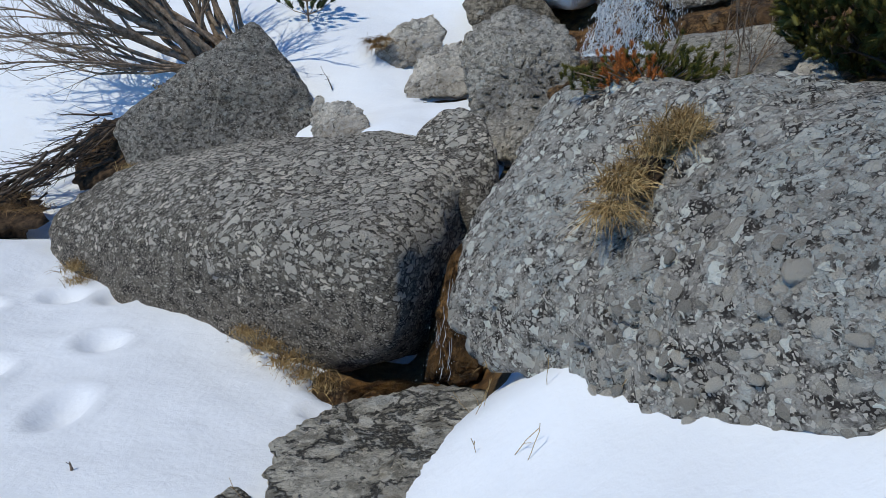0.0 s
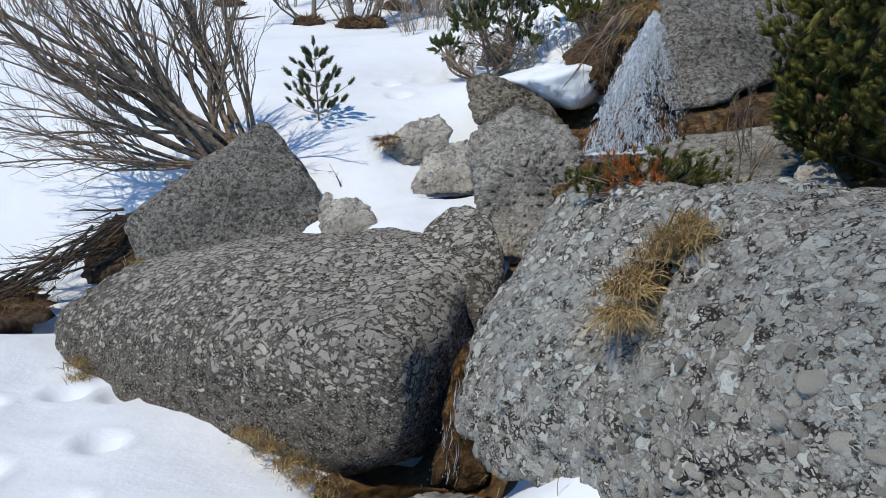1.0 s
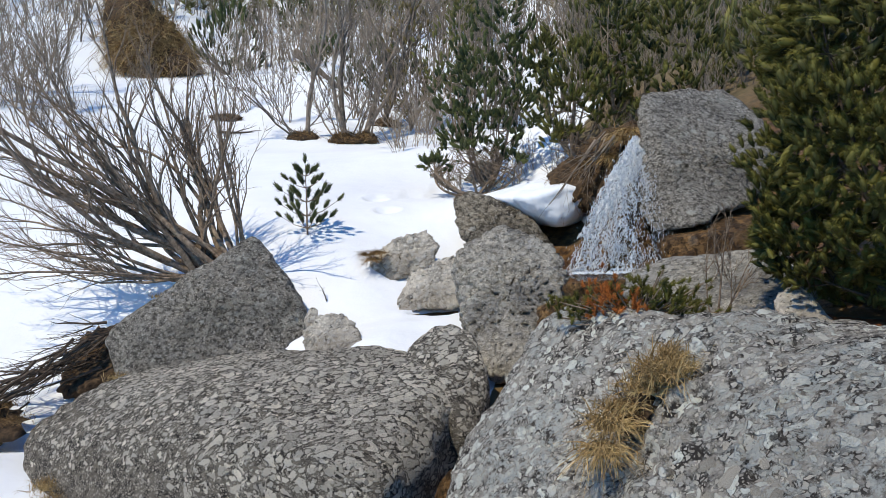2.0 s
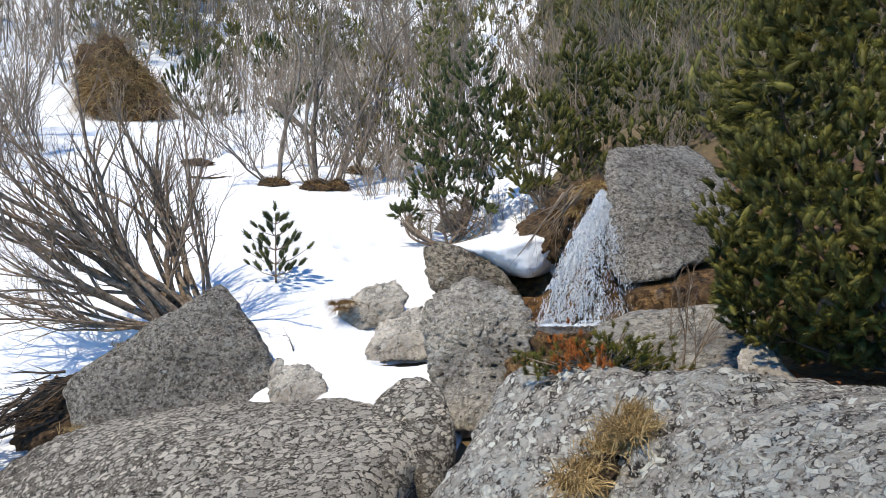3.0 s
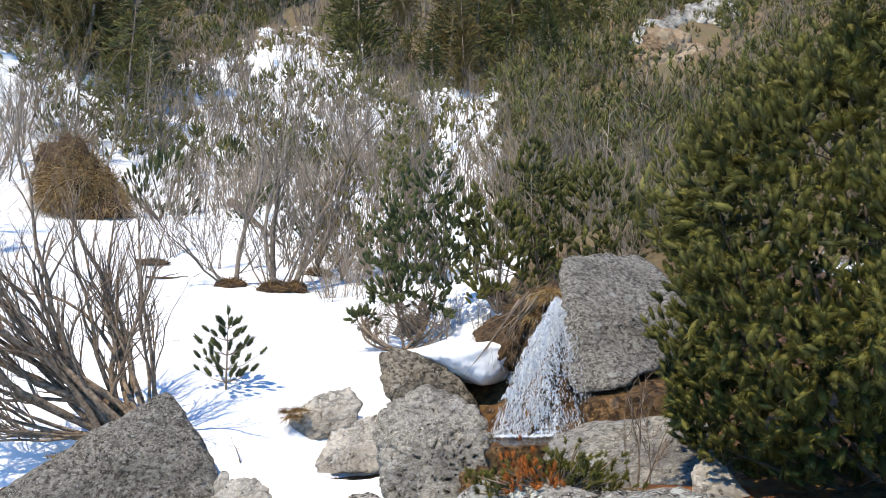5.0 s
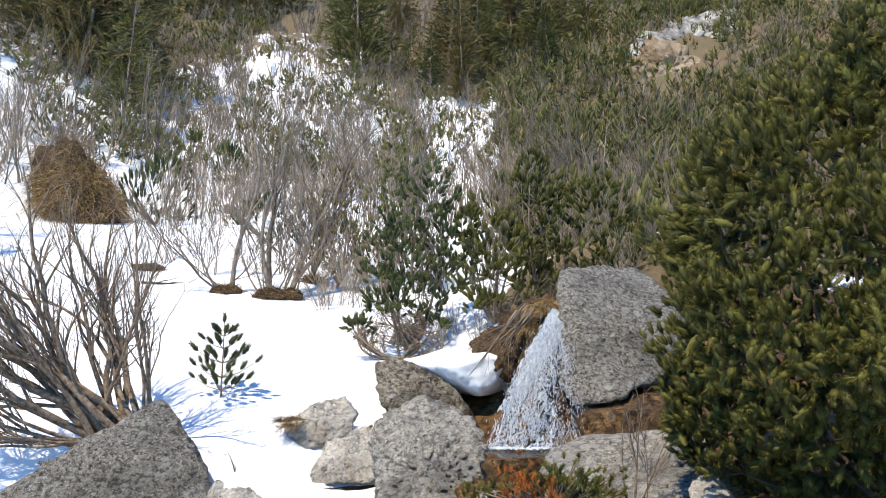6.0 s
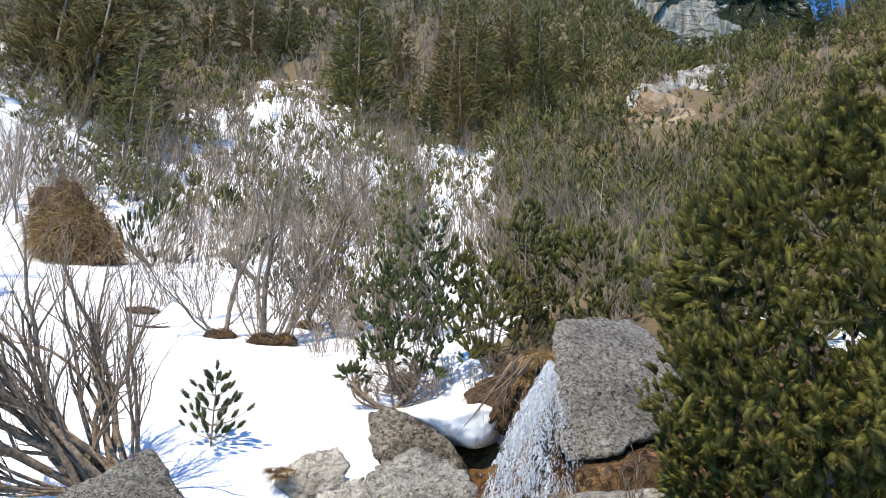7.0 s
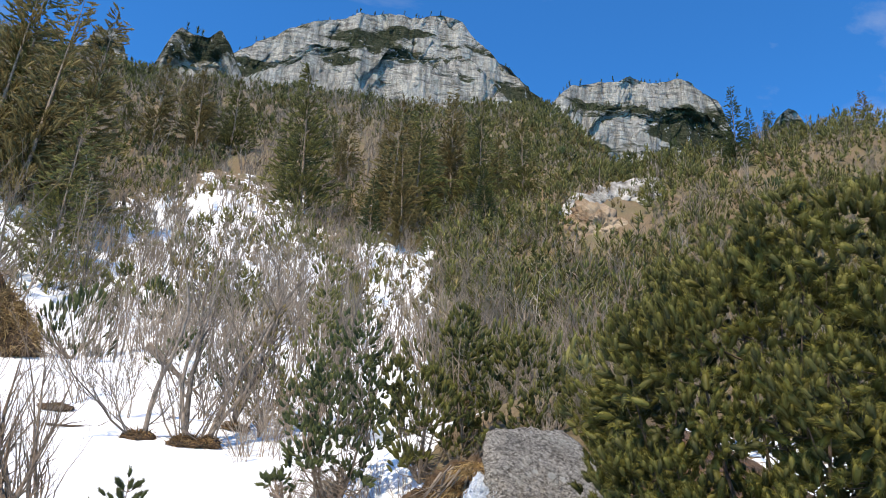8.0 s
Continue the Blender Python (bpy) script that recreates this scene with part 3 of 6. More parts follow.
def build_ground():
    xs = np.concatenate([-np.geomspace(4.0, 300, 60)[::-1], np.linspace(-3.95, 3.4, 185), np.geomspace(3.45, 300, 60)])
    ys = np.concatenate([np.linspace(-60, -0.5, 14), np.linspace(0, 9, 215), np.geomspace(9.06, 420, 130)])
    gx, gy = np.meshgrid(xs, ys)
    x, y = gx.ravel(), gy.ravel()
    z = ground_z(x, y)
    amp = np.clip((y - 9) / 60, 0, 1) * 1.6 + 0.012
    p = np.c_[x, y, z]
    z = z + amp * hash_noise(p * np.c_[np.ones(len(x)), np.ones(len(x)), np.zeros(len(x))], 0.16, 5, 3.0)
    z = z + np.clip(1 - np.abs(y - 4) / 9, 0, 1) * 0.03 * hash_noise(p, 1.3, 3, 5.0)
    for tx, ty, w, l in TRACKS:
        q = ((x - tx) / w) ** 2 + ((y - ty) / l) ** 2
        z = z - 0.055 * np.exp(-q ** 1.6) + 0.012 * np.exp(-(np.sqrt(q) - 1.45) ** 2 / 0.08)
    for tx, ty in ((-.68, 2.98), (-.6, 2.9)):
        z = z - 0.10 * np.exp(-(((x - tx) / 0.07) ** 2 + ((y - ty) / 0.06) ** 2) ** 1.5)      # melted hollows along the rock
    under = np.clip(1 - np.hypot((x + 0.10) / 0.30, (y - 5.92) / 0.17), 0, 1)       # hollow under the pale rock, its contact shade painted by the wet mask
    z = z - 0.16 * np.clip(under * 2, 0, 1)
    far_off = np.full(len(x), 9.0)
    close = (np.abs(x) < 4) & (y < 8) & (y > 1)
    for a, b in zip(STREAM[:-1], STREAM[1:]):
        q = np.c_[x[close], y[close]]
        f = np.clip(((q - a) @ (b - a)) / ((b - a) @ (b - a)), 0, 1)
        far_off[close] = np.minimum(far_off[close], np.linalg.norm(q - a - f[:, None] * (b - a), axis=1))
    wet = np.clip(1.35 - far_off / 0.30, 0, 1)
    # the big pine's shade, painted on the ground through the wet mask
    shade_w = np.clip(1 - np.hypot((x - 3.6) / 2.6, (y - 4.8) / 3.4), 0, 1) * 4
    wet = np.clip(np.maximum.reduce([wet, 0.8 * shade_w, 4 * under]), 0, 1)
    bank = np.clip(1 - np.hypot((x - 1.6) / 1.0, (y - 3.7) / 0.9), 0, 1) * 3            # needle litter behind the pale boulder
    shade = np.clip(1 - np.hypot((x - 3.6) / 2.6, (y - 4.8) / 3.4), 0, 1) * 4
    behind = np.clip(1 - np.hypot((x - 3.2) / 1.9, (y - 9.2) / 2.0), 0, 1) * 4          # roots behind the slab
    gully = np.clip(1.3 - np.abs(x / np.maximum(y, 5) - 0.115) / 0.06, 0, 1)
    high_gully = np.clip(1.4 - np.abs(x / np.maximum(y, 5) + 0.15) / 0.12, 0, 1) * np.clip((y - 24) / 5, 0, 1)
    left_gully = np.clip(1.5 - np.abs(x / np.maximum(y, 5) + 0.40) / 0.17, 0, 1) * np.clip((42 - y) / 10, 0, 1)
    ratio = x / np.maximum(y, 4)
    bare = np.clip((y - 13) / 14, 0, 1) * 0.50 + np.clip((y - 45) / 40, 0, 1) * 0.35
    bare += np.clip((ratio - 0.10) / 0.08, 0, 1) * np.clip((y - 8) / 3, 0, 1) * 0.42
    bare -= np.clip((86 - y) / 30, 0, 1) * (0.60 * gully + 0.40 * high_gully + 0.34 * left_gully)
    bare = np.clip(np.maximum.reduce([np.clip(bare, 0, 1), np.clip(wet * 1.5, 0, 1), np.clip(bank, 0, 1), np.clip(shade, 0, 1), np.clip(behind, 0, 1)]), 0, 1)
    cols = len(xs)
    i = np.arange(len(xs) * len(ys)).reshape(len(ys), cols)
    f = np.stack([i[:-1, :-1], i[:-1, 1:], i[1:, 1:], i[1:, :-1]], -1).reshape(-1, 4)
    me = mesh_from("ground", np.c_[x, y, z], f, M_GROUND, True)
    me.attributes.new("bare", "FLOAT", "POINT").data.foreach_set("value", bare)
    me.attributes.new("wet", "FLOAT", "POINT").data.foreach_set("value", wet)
    return tagged(new("ground", me), "hillside of old snow melting off brown litter beside a stream", "ground", kind="structure")


build_ground()


# ---- far mountain ----
def mountain(name, label, crest, foot_y, foot_z, seed, depth, nx=150, nz=110, x_scale=1.0):
    """A rock face stepped into cliffs and ledges, under a crest line."""
    cx, cz = np.array(crest).T
    xs = np.linspace(cx[0], cx[-1], nx)
    v, steps = [], np.linspace(0, 1, nz)
    top = np.interp(xs, cx, cz)
    for j, s in enumerate(steps):
        for i, x in enumerate(xs):
            n = noise.fractal(Vector((x * 0.011 + seed, s * 2.2, seed)), 0.8, 2.1, 5, noise_basis="PERLIN_ORIGINAL")
            n2 = noise.fractal(Vector((x * 0.05 + seed, s * 6, 3 + seed)), 0.8, 2.1, 5, noise_basis="PERLIN_ORIGINAL")
            k = s * 4.6 + 0.9 * n
            step = (math.floor(k) + min(1.0, (k - math.floor(k)) * 2.6)) / 4.6      # ledge, then cliff
            run = 0.45 * s + 0.55 * ((math.floor(k) + max(0.0, ((k - math.floor(k)) - 0.38) / 0.62)) / 4.6)
            z = foot_z + (top[i] - foot_z) * min(max(0.35 * s + 0.65 * step, 0), 1.0) if s < 1 else top[i]
            z = min(z, top[i])
            y = foot_y + depth * run + 9 * n + 5 * n2
            v.append((x, y, z + (1.5 * n2 if s > 0.97 else 0)))
    base = len(v)
    for i, x in enumerate(xs):
        v.append((x, foot_y + depth * 2.2, foot_z))
    idx = np.arange(nz * nx).reshape(nz, nx)
    f = np.stack([idx[:-1, :-1], idx[:-1, 1:], idx[1:, 1:], idx[1:, :-1]], -1).reshape(-1, 4).tolist()
    f += [(idx[-1, i], idx[-1, i + 1], base + i + 1, base + i) for i in range(nx - 1)]
    return tagged(new(name, mesh_from(name, v, f, M_CLIFF, False)), label, "mountain", kind="structure")


mountain("mountain", "pale limestone cliffs with dark wooded ledges under blue sky",
         [(-200, 230), (-120, 300), (-73, 329), (-49, 345), (-24, 360), (12, 371), (27, 377), (58, 377), (76, 383), (93, 379), (105, 365), (118, 354), (135, 340), (147, 326), (161, 314), (190, 288), (240, 240)], 405, 120, 4.0, 95)
mountain("cliff", "rounded pale limestone cliff with snow on its crest",
         [(120, 225), (138, 259), (145, 268), (157, 281), (178, 286), (189, 287), (199, 294), (216, 293), (234, 298), (251, 291), (264, 281), (269, 267), (280, 235)], 372, 120, 9.0, 45, 90, 70)
mountain("rock_tower", "jagged pale rock tower on the far skyline",
         [(296, 235), (304, 258), (310, 269), (317, 281), (324, 288), (332, 286), (337, 277), (343, 268), (350, 258), (362, 235)], 395, 120, 14.0, 26, 50, 60)
mountain("rock_knob", "pale rock knobs over the wooded crest",
         [(-80, 150), (-74, 168), (-70, 181), (-66, 185), (-61, 182), (-56, 181), (-50, 183), (-46, 178), (-38, 160), (-30, 150)], 250, 90, 19.0, 20, 60, 50)
mountain("rock_knob", "pale rock knobs over the wooded crest",
         [(-110, 145), (-103, 160), (-96, 174), (-90, 177), (-85, 168), (-80, 152)], 248, 90, 24.0, 18, 50, 50)


# ---- boulders by the stream ----
B1 = boulder("boulder", [(-2.86, 4.65, .22), (-2.5, 5.0, .50), (-1.9, 5.15, .58), (-1.32, 5.1, .68), (-.66, 4.75, .76), (-.25, 4.55, .78), (.0, 4.2, .74), (.08, 4.0, .62),
    (.04, 3.85, .56), (-.15, 3.4, .50), (-.32, 3.02, .50), (-.50, 3.08, .60), (-.36, 2.98, .12), (-.5, 3.05, -.05), (-.7, 3.3, -.25), (-.1, 3.6, -.2), (.1, 4.2, -.1), (-1.3, 3.5, -.2), (-1.9, 3.85, .16), (-2.3, 4.1, -.1), (-2.8, 4.5, -.1)],
    M_B1, "huge grey conglomerate boulder studded with pale pebbles beside the stream", level=6, edge=26, rough=0.05, scale=1.8, fine=0.016, seed=2.0, grooves=(([(-2.3, 4.1, .25), (-1.4, 3.55, .22), (-.7, 3.2, .2)], .03, .02),))
B2 = boulder("boulder", [(.50, 3.2, 1.26), (.44, 3.4, 1.15), (.24, 3.25, .88), (.04, 3.0, .74), (-.07, 2.76, .56), (-.12, 2.66, .40), (.02, 2.5, .28), (.2, 2.25, .30), (.45, 1.98, .42), (.6, 1.66, .48),
    (.78, 1.42, .58), (1.0, 1.3, .62), (.95, 1.38, 1.0), (1.12, 1.55, 1.22), (1.3, 1.9, 1.33), (1.3, 2.6, 1.28), (1.0, 2.95, 1.22), (.75, 3.1, 1.24), (1.8, 1.6, .8), (1.9, 2.4, 1.2), (1.4, 3.2, .9), (.7, 3.5, .7), (.72, 2.3, 1.14)],
    M_B2, "massive pale grey conglomerate boulder with large pebbles and lichen", level=6, edge=20, rough=0.06, scale=2.0, fine=0.028, seed=5.0, pit=0.028,
    grooves=(([(1.0, 3.0, 1.25), (.86, 2.75, 1.2), (.74, 2.45, 1.14), (.6, 2.38, 1.05), (.45, 2.15, .93), (.38, 2.1, .8)], .06, .06), ([(-.1, 2.6, .42), (.05, 2.45, .40), (.2, 2.25, .42), (.45, 1.95, .52), (.62, 1.65, .58)], .03, .035), ([(.62, 1.95, .72), (.66, 1.9, .70)], .03, .05), ([(.85, 1.65, .9), (.87, 1.62, .88)], .03, .05)))
boulder("boulder", [(-.36, 4.5, .78), (-.12, 4.65, .93), (.06, 4.5, .95), (.15, 4.3, .86), (.20, 4.1, .66), (.12, 3.7, .45), (-.1, 3.75, .6), (-.3, 4.2, .66), (.1, 3.8, .0), (-.3, 4.4, .3), (.1, 4.7, .3)],
    M_B1, "rounded grey conglomerate boulder leaning on the larger one", level=5, edge=10, rough=0.03, scale=2.5, fine=0.010, seed=3.0)
boulder("boulder", [(-2.78, 5.6, .70), (-2.6, 5.5, .36), (-2.1, 5.38, .38), (-1.46, 5.38, .50), (-1.16, 5.65, .66), (-1.18, 5.85, .86), (-1.66, 6.1, 1.47), (-1.75, 6.2, 1.42), (-2.05, 6.0, 1.14), (-2.55, 6.0, .9), (-2.4, 6.6, .6), (-1.3, 6.5, .6)],
    M_B3, "dark grey wedge-shaped boulder rising to a point", level=6, edge=18, rough=0.05, scale=2.0, fine=0.018, seed=8.0, pit=0.014)
boulder("boulder", [(.0, 5.75, 1.26), (.12, 5.8, 1.42), (.38, 5.8, 1.52), (.62, 5.75, 1.46), (.84, 5.6, 1.28), (.85, 5.3, 1.12), (.66, 4.95, .92), (.40, 4.5, .60), (.22, 4.6, .60), (.05, 5.0, .86), (.12, 4.9, .4), (.7, 5.3, .5), (.3, 6.2, .8)],
    M_B4, "rough pitted grey boulder beside a pale rock", level=6, edge=12, rough=0.05, scale=2.6, fine=0.024, seed=11.0, pit=0.05)
boulder("rock", [(-.82, 6.8, 1.16), (-.7, 6.8, 1.28), (-.5, 6.9, 1.33), (-.26, 6.95, 1.44), (-.14, 6.8, 1.32), (-.16, 6.6, 1.12), (-.52, 6.6, .98), (-.75, 6.7, 1.02), (-.4, 7.2, 1.0)],
    M_B5, "pale weathered limestone rock in snow", level=5, rough=0.05, scale=4, fine=0.02, seed=14.0, cat="rock", pit=0.022)
boulder("rock", [(-.47, 6.3, .95), (-.40, 6.35, 1.08), (-.15, 6.4, 1.20), (.02, 6.4, 1.24), (.10, 6.1, .94), (.0, 5.95, .80), (-.23, 5.98, .78), (-.45, 6.0, .78), (-.1, 6.6, .8)],
    M_B5, "pale angular limestone rock over a dark hollow", level=5, rough=0.045, scale=4, fine=0.018, seed=17.0, cat="rock", pit=0.022)
boulder("rock", [(-1.14, 5.45, .74), (-1.05, 5.5, .86), (-.85, 5.45, .88), (-.70, 5.3, .80), (-.64, 5.1, .70), (-.9, 5.05, .6), (-1.1, 5.2, .6), (-.9, 5.7, .6)],
    M_B5, "low flat pale rock wedged between boulders", level=5, rough=0.03, scale=5, fine=0.015, seed=19.0, cat="rock", pit=0.022)
boulder("stone", [(-1.18, 5.6, .80), (-1.12, 5.62, .90), (-1.06, 5.6, .88), (-1.05, 5.52, .78), (-1.14, 5.5, .74), (-1.1, 5.7, .74)],
    M_B5, "small pale stone against the dark boulder", level=4, rough=0.02, scale=8, fine=0.01, seed=20.0, cat="stone")
boulder("rock", [(-.06, 7.3, 1.74), (.17, 7.3, 1.80), (.4, 7.3, 1.76), (.58, 7.2, 1.66), (.80, 7.0, 1.46), (.98, 6.9, 1.25), (.0, 7.1, 1.5), (.12, 6.95, 1.25), (.5, 6.8, 1.1), (.2, 7.9, 1.5), (1.0, 7.5, 1.2), (.85, 6.8, .95)],
    M_BROWN, "brownish grey rock under the snow edge", level=5, edge=9, rough=0.06, scale=3, fine=0.025, seed=23.0, cat="rock", pit=0.03)
boulder("rock", [(.15, 10.2, 1.95), (.25, 10.2, 2.2), (.42, 10.2, 2.26), (.6, 10.2, 2.2), (.66, 10.1, 1.9), (.4, 9.95, 1.85), (.4, 10.5, 1.9)],
    M_B3, "small grey rock poking out of the snow", level=4, rough=0.03, scale=4, fine=0.02, seed=26.0, cat="rock")
boulder("rock_slab", [(1.72, 6.75, 2.62), (2.6, 7.1, 2.76), (2.35, 5.9, 1.66), (1.92, 5.55, 1.50), (1.56, 5.66, 1.42), (1.50, 5.9, 1.54), (1.66, 6.6, 2.28), (2.9, 6.6, 2.2), (2.6, 6.9, 1.7), (1.9, 6.9, 1.8), (2.7, 6.2, 1.75)],
    M_B3, "tilted grey rock slab overhanging beside the waterfall", level=6, edge=20, rough=0.07, scale=2.4, fine=0.022, seed=29.0, cat="rock slab", pit=0.018)
boulder("boulder", [(1.05, 4.5, 1.16), (1.12, 4.7, 1.24), (1.47, 4.85, 1.31), (1.97, 4.4, 1.40), (1.98, 4.1, 1.28), (1.6, 3.6, 1.10), (1.2, 4.0, 1.02), (1.0, 4.3, .9), (1.9, 4.9, 1.0), (2.2, 4.2, 1.0)],
    M_B4, "low grey boulder between the waterfall pool and litter", level=6, rough=0.035, scale=2.5, fine=0.016, seed=32.0, pit=0.016)
boulder("rock", [(1.45, 3.3, 1.12), (1.48, 3.36, 1.24), (1.57, 3.4, 1.30), (1.64, 3.35, 1.26), (1.69, 3.2, 1.14), (1.6, 3.1, 1.10), (1.5, 3.15, 1.08), (1.6, 3.45, 1.05)],
    M_B5, "small pale lichen-covered rock on rusty needle litter", level=5, rough=0.02, scale=6, fine=0.012, seed=35.0, cat="rock")
boulder("rock", [(-.70, 2.2, .12), (-.52, 2.46, .10), (-.25, 2.55, .12), (.05, 2.48, .15), (.10, 2.2, .15), (-.02, 2.08, .12), (-.15, 1.85, .08), (-.5, 1.75, .10), (-.62, 1.9, .12), (-.6, 2.0, -.15), (-.2, 2.0, -.2), (-.3, 2.5, -.2)],
    M_SLATY, "layered brownish grey rock lying in the snow", level=6, edge=30, rough=0.035, scale=4, fine=0.02, seed=38.0, bed=0.05, cat="rock")
boulder("rock", [(-.95, 1.95, .02), (-.8, 2.05, .05), (-.66, 1.95, .02), (-.7, 1.75, .0), (-.9, 1.75, .0), (-.8, 1.9, -.2)],
    M_SLATY, "rounded rock tip melting out of the snow", level=5, rough=0.02, scale=5, fine=0.01, seed=40.0, cat="rock")
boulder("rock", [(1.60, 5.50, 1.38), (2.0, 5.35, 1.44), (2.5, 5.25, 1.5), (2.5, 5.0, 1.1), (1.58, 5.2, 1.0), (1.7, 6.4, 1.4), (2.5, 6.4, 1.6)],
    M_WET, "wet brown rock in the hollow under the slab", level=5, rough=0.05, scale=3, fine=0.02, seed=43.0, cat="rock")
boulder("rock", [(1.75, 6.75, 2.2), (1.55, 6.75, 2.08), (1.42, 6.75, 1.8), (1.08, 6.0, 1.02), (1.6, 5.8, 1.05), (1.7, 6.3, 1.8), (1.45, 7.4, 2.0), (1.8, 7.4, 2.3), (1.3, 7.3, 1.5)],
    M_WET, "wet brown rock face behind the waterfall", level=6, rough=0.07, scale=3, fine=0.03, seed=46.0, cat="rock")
boulder("rock", [(.55, 4.75, 1.0), (1.05, 4.55, 1.14), (1.0, 4.4, .8), (.5, 4.5, .7), (.7, 5.0, .8), (1.1, 4.8, .8)],
    M_WET, "wet ochre rock below the pool lip", level=5, rough=0.04, scale=4, fine=0.02, seed=48.0, cat="rock")
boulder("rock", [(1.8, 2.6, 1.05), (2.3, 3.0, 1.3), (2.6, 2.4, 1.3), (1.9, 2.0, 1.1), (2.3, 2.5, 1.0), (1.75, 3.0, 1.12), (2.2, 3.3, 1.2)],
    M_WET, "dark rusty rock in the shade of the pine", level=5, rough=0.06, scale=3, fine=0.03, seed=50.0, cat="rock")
boulder("snow_ledge", [(.60, 7.0, 1.69), (.82, 6.95, 1.78), (1.03, 6.92, 1.83), (1.25, 6.98, 1.78), (1.38, 7.05, 1.70), (1.20, 7.0, 1.52), (1.04, 6.97, 1.40), (.92, 7.0, 1.44), (.70, 7.05, 1.58), (.25, 7.6, 1.74), (.35, 8.6, 1.72), (1.1, 8.9, 1.95), (1.42, 7.7, 1.80), (.6, 8.2, 1.4), (1.3, 7.8, 1.4)],
    M_SNOW, "overhanging ledge of old snow melting beside the waterfall", level=6, edge=11, rough=0.06, scale=2.2, fine=0.006, seed=53.0, cat="snow ledge")
boulder("rock", [(.72, 4.92, 1.12), (.78, 4.80, 1.15), (1.1, 4.78, 1.165), (1.5, 4.82, 1.17), (1.45, 5.02, 1.15), (.9, 5.06, 1.13), (.8, 4.85, .8), (1.4, 4.9, .8)],
    M_WET, "wet brown rock rim holding the waterfall pool", level=5, edge=12, rough=0.03, scale=5, fine=0.02, seed=54.0, cat="rock")
boulder("rock", [(-.02, 3.38, .50), (.10, 3.3, .42), (.04, 3.12, .2), (-.22, 3.08, -.1), (.05, 3.02, -.15), (-.1, 3.5, .3), (-.25, 3.2, -.25), (.12, 3.4, -.1)],
    M_WET, "wet brown rock at the back of the cleft", level=5, edge=10, rough=0.04, scale=6, fine=0.025, seed=57.0, cat="rock")
for k, (x, y, w) in enumerate(((-.52, 2.86, .07), (-.40, 2.78, .09), (-.27, 2.80, .06), (-.14, 2.74, .05), (-.33, 2.92, .05), (-.46, 2.98, .06), (-.05, 2.80, .06), (-.20, 2.66, .05))):
    boulder("stone", [(x + w * dx, y + 0.8 * w * dy, -.19 + w * dz) for dx, dy, dz in ((-1, 0, 0), (1, .2, 0), (.2, -1, 0), (-.3, 1, .1), (.4, .3, .75), (-.4, -.2, .65), (0, 0, -.5))],
            M_WET if k % 3 else M_SLATY, "small wet stone in the brown stream bed", level=3, rough=0.012, scale=12, fine=0.006, seed=110.0 + k, cat="stone")
BANK = boulder("earth_bank", [(.87, 7.3, 1.94), (1.22, 7.4, 2.11), (1.56, 7.3, 2.36), (1.82, 7.2, 2.49), (1.78, 6.95, 2.17), (1.46, 6.95, 1.74), (1.33, 6.95, 1.56), (1.04, 7.0, 1.71), (1.2, 7.9, 1.9), (1.75, 7.8, 2.3), (1.3, 7.4, 1.5)],
    M_EARTH, "dark earth bank above the waterfall hung with dead grass", level=5, edge=14, rough=0.09, scale=4, fine=0.05, seed=56.0, cat="earth bank")


# ---- pebbles standing proud of the two great boulders ----
def pebbles(host, pick, count, size, seed, flat=0.45):
    g = np.random.default_rng(seed)
    me = host.data
    co = np.array([v.co[:] for v in me.vertices])
    no = np.array([v.normal[:] for v in me.vertices])
    w = co + np.array(host.location)
    ok = np.flatnonzero(pick(w, no))
    shapes = []
    u, faces = ico(2)
    for k in range(7):
        n = np.array([noise.noise(Vector(q * 1.3 + 7 * k)) for q in u])
        q = np.sign(u) * np.abs(u) ** 0.8 * (1 + 0.35 * n)[:, None]
        shapes.append(mesh_from("pebble", q, faces, M_PEBBLE, True))
    placed = []
    for _ in range(count * 12):
        if len(placed) >= count:
            break
        i = int(g.choice(ok))
        s = size * g.uniform(0.55, 1.0) * (1.7 if g.random() < 0.12 else 1.0)
        if any((np.linalg.norm(co[i] - c) < 0.8 * (s + r)) for c, r in placed):
            continue
        placed.append((co[i], s))
        ob = part("pebble", shapes[int(g.integers(7))], host)
        rot = Vector(no[i]).to_track_quat("Z", "X").to_matrix().to_4x4() @ pose(0, 0, 0, g.normal(0, 8), g.normal(0, 8), g.uniform(0, 360))
        ob.matrix_local = Matrix.Translation(Vector(co[i]) - Vector(no[i]) * s * 0.26) @ rot @ Matrix.Diagonal((s * g.uniform(0.75, 1.1), s * g.uniform(0.5, 0.8), s * flat, 1))


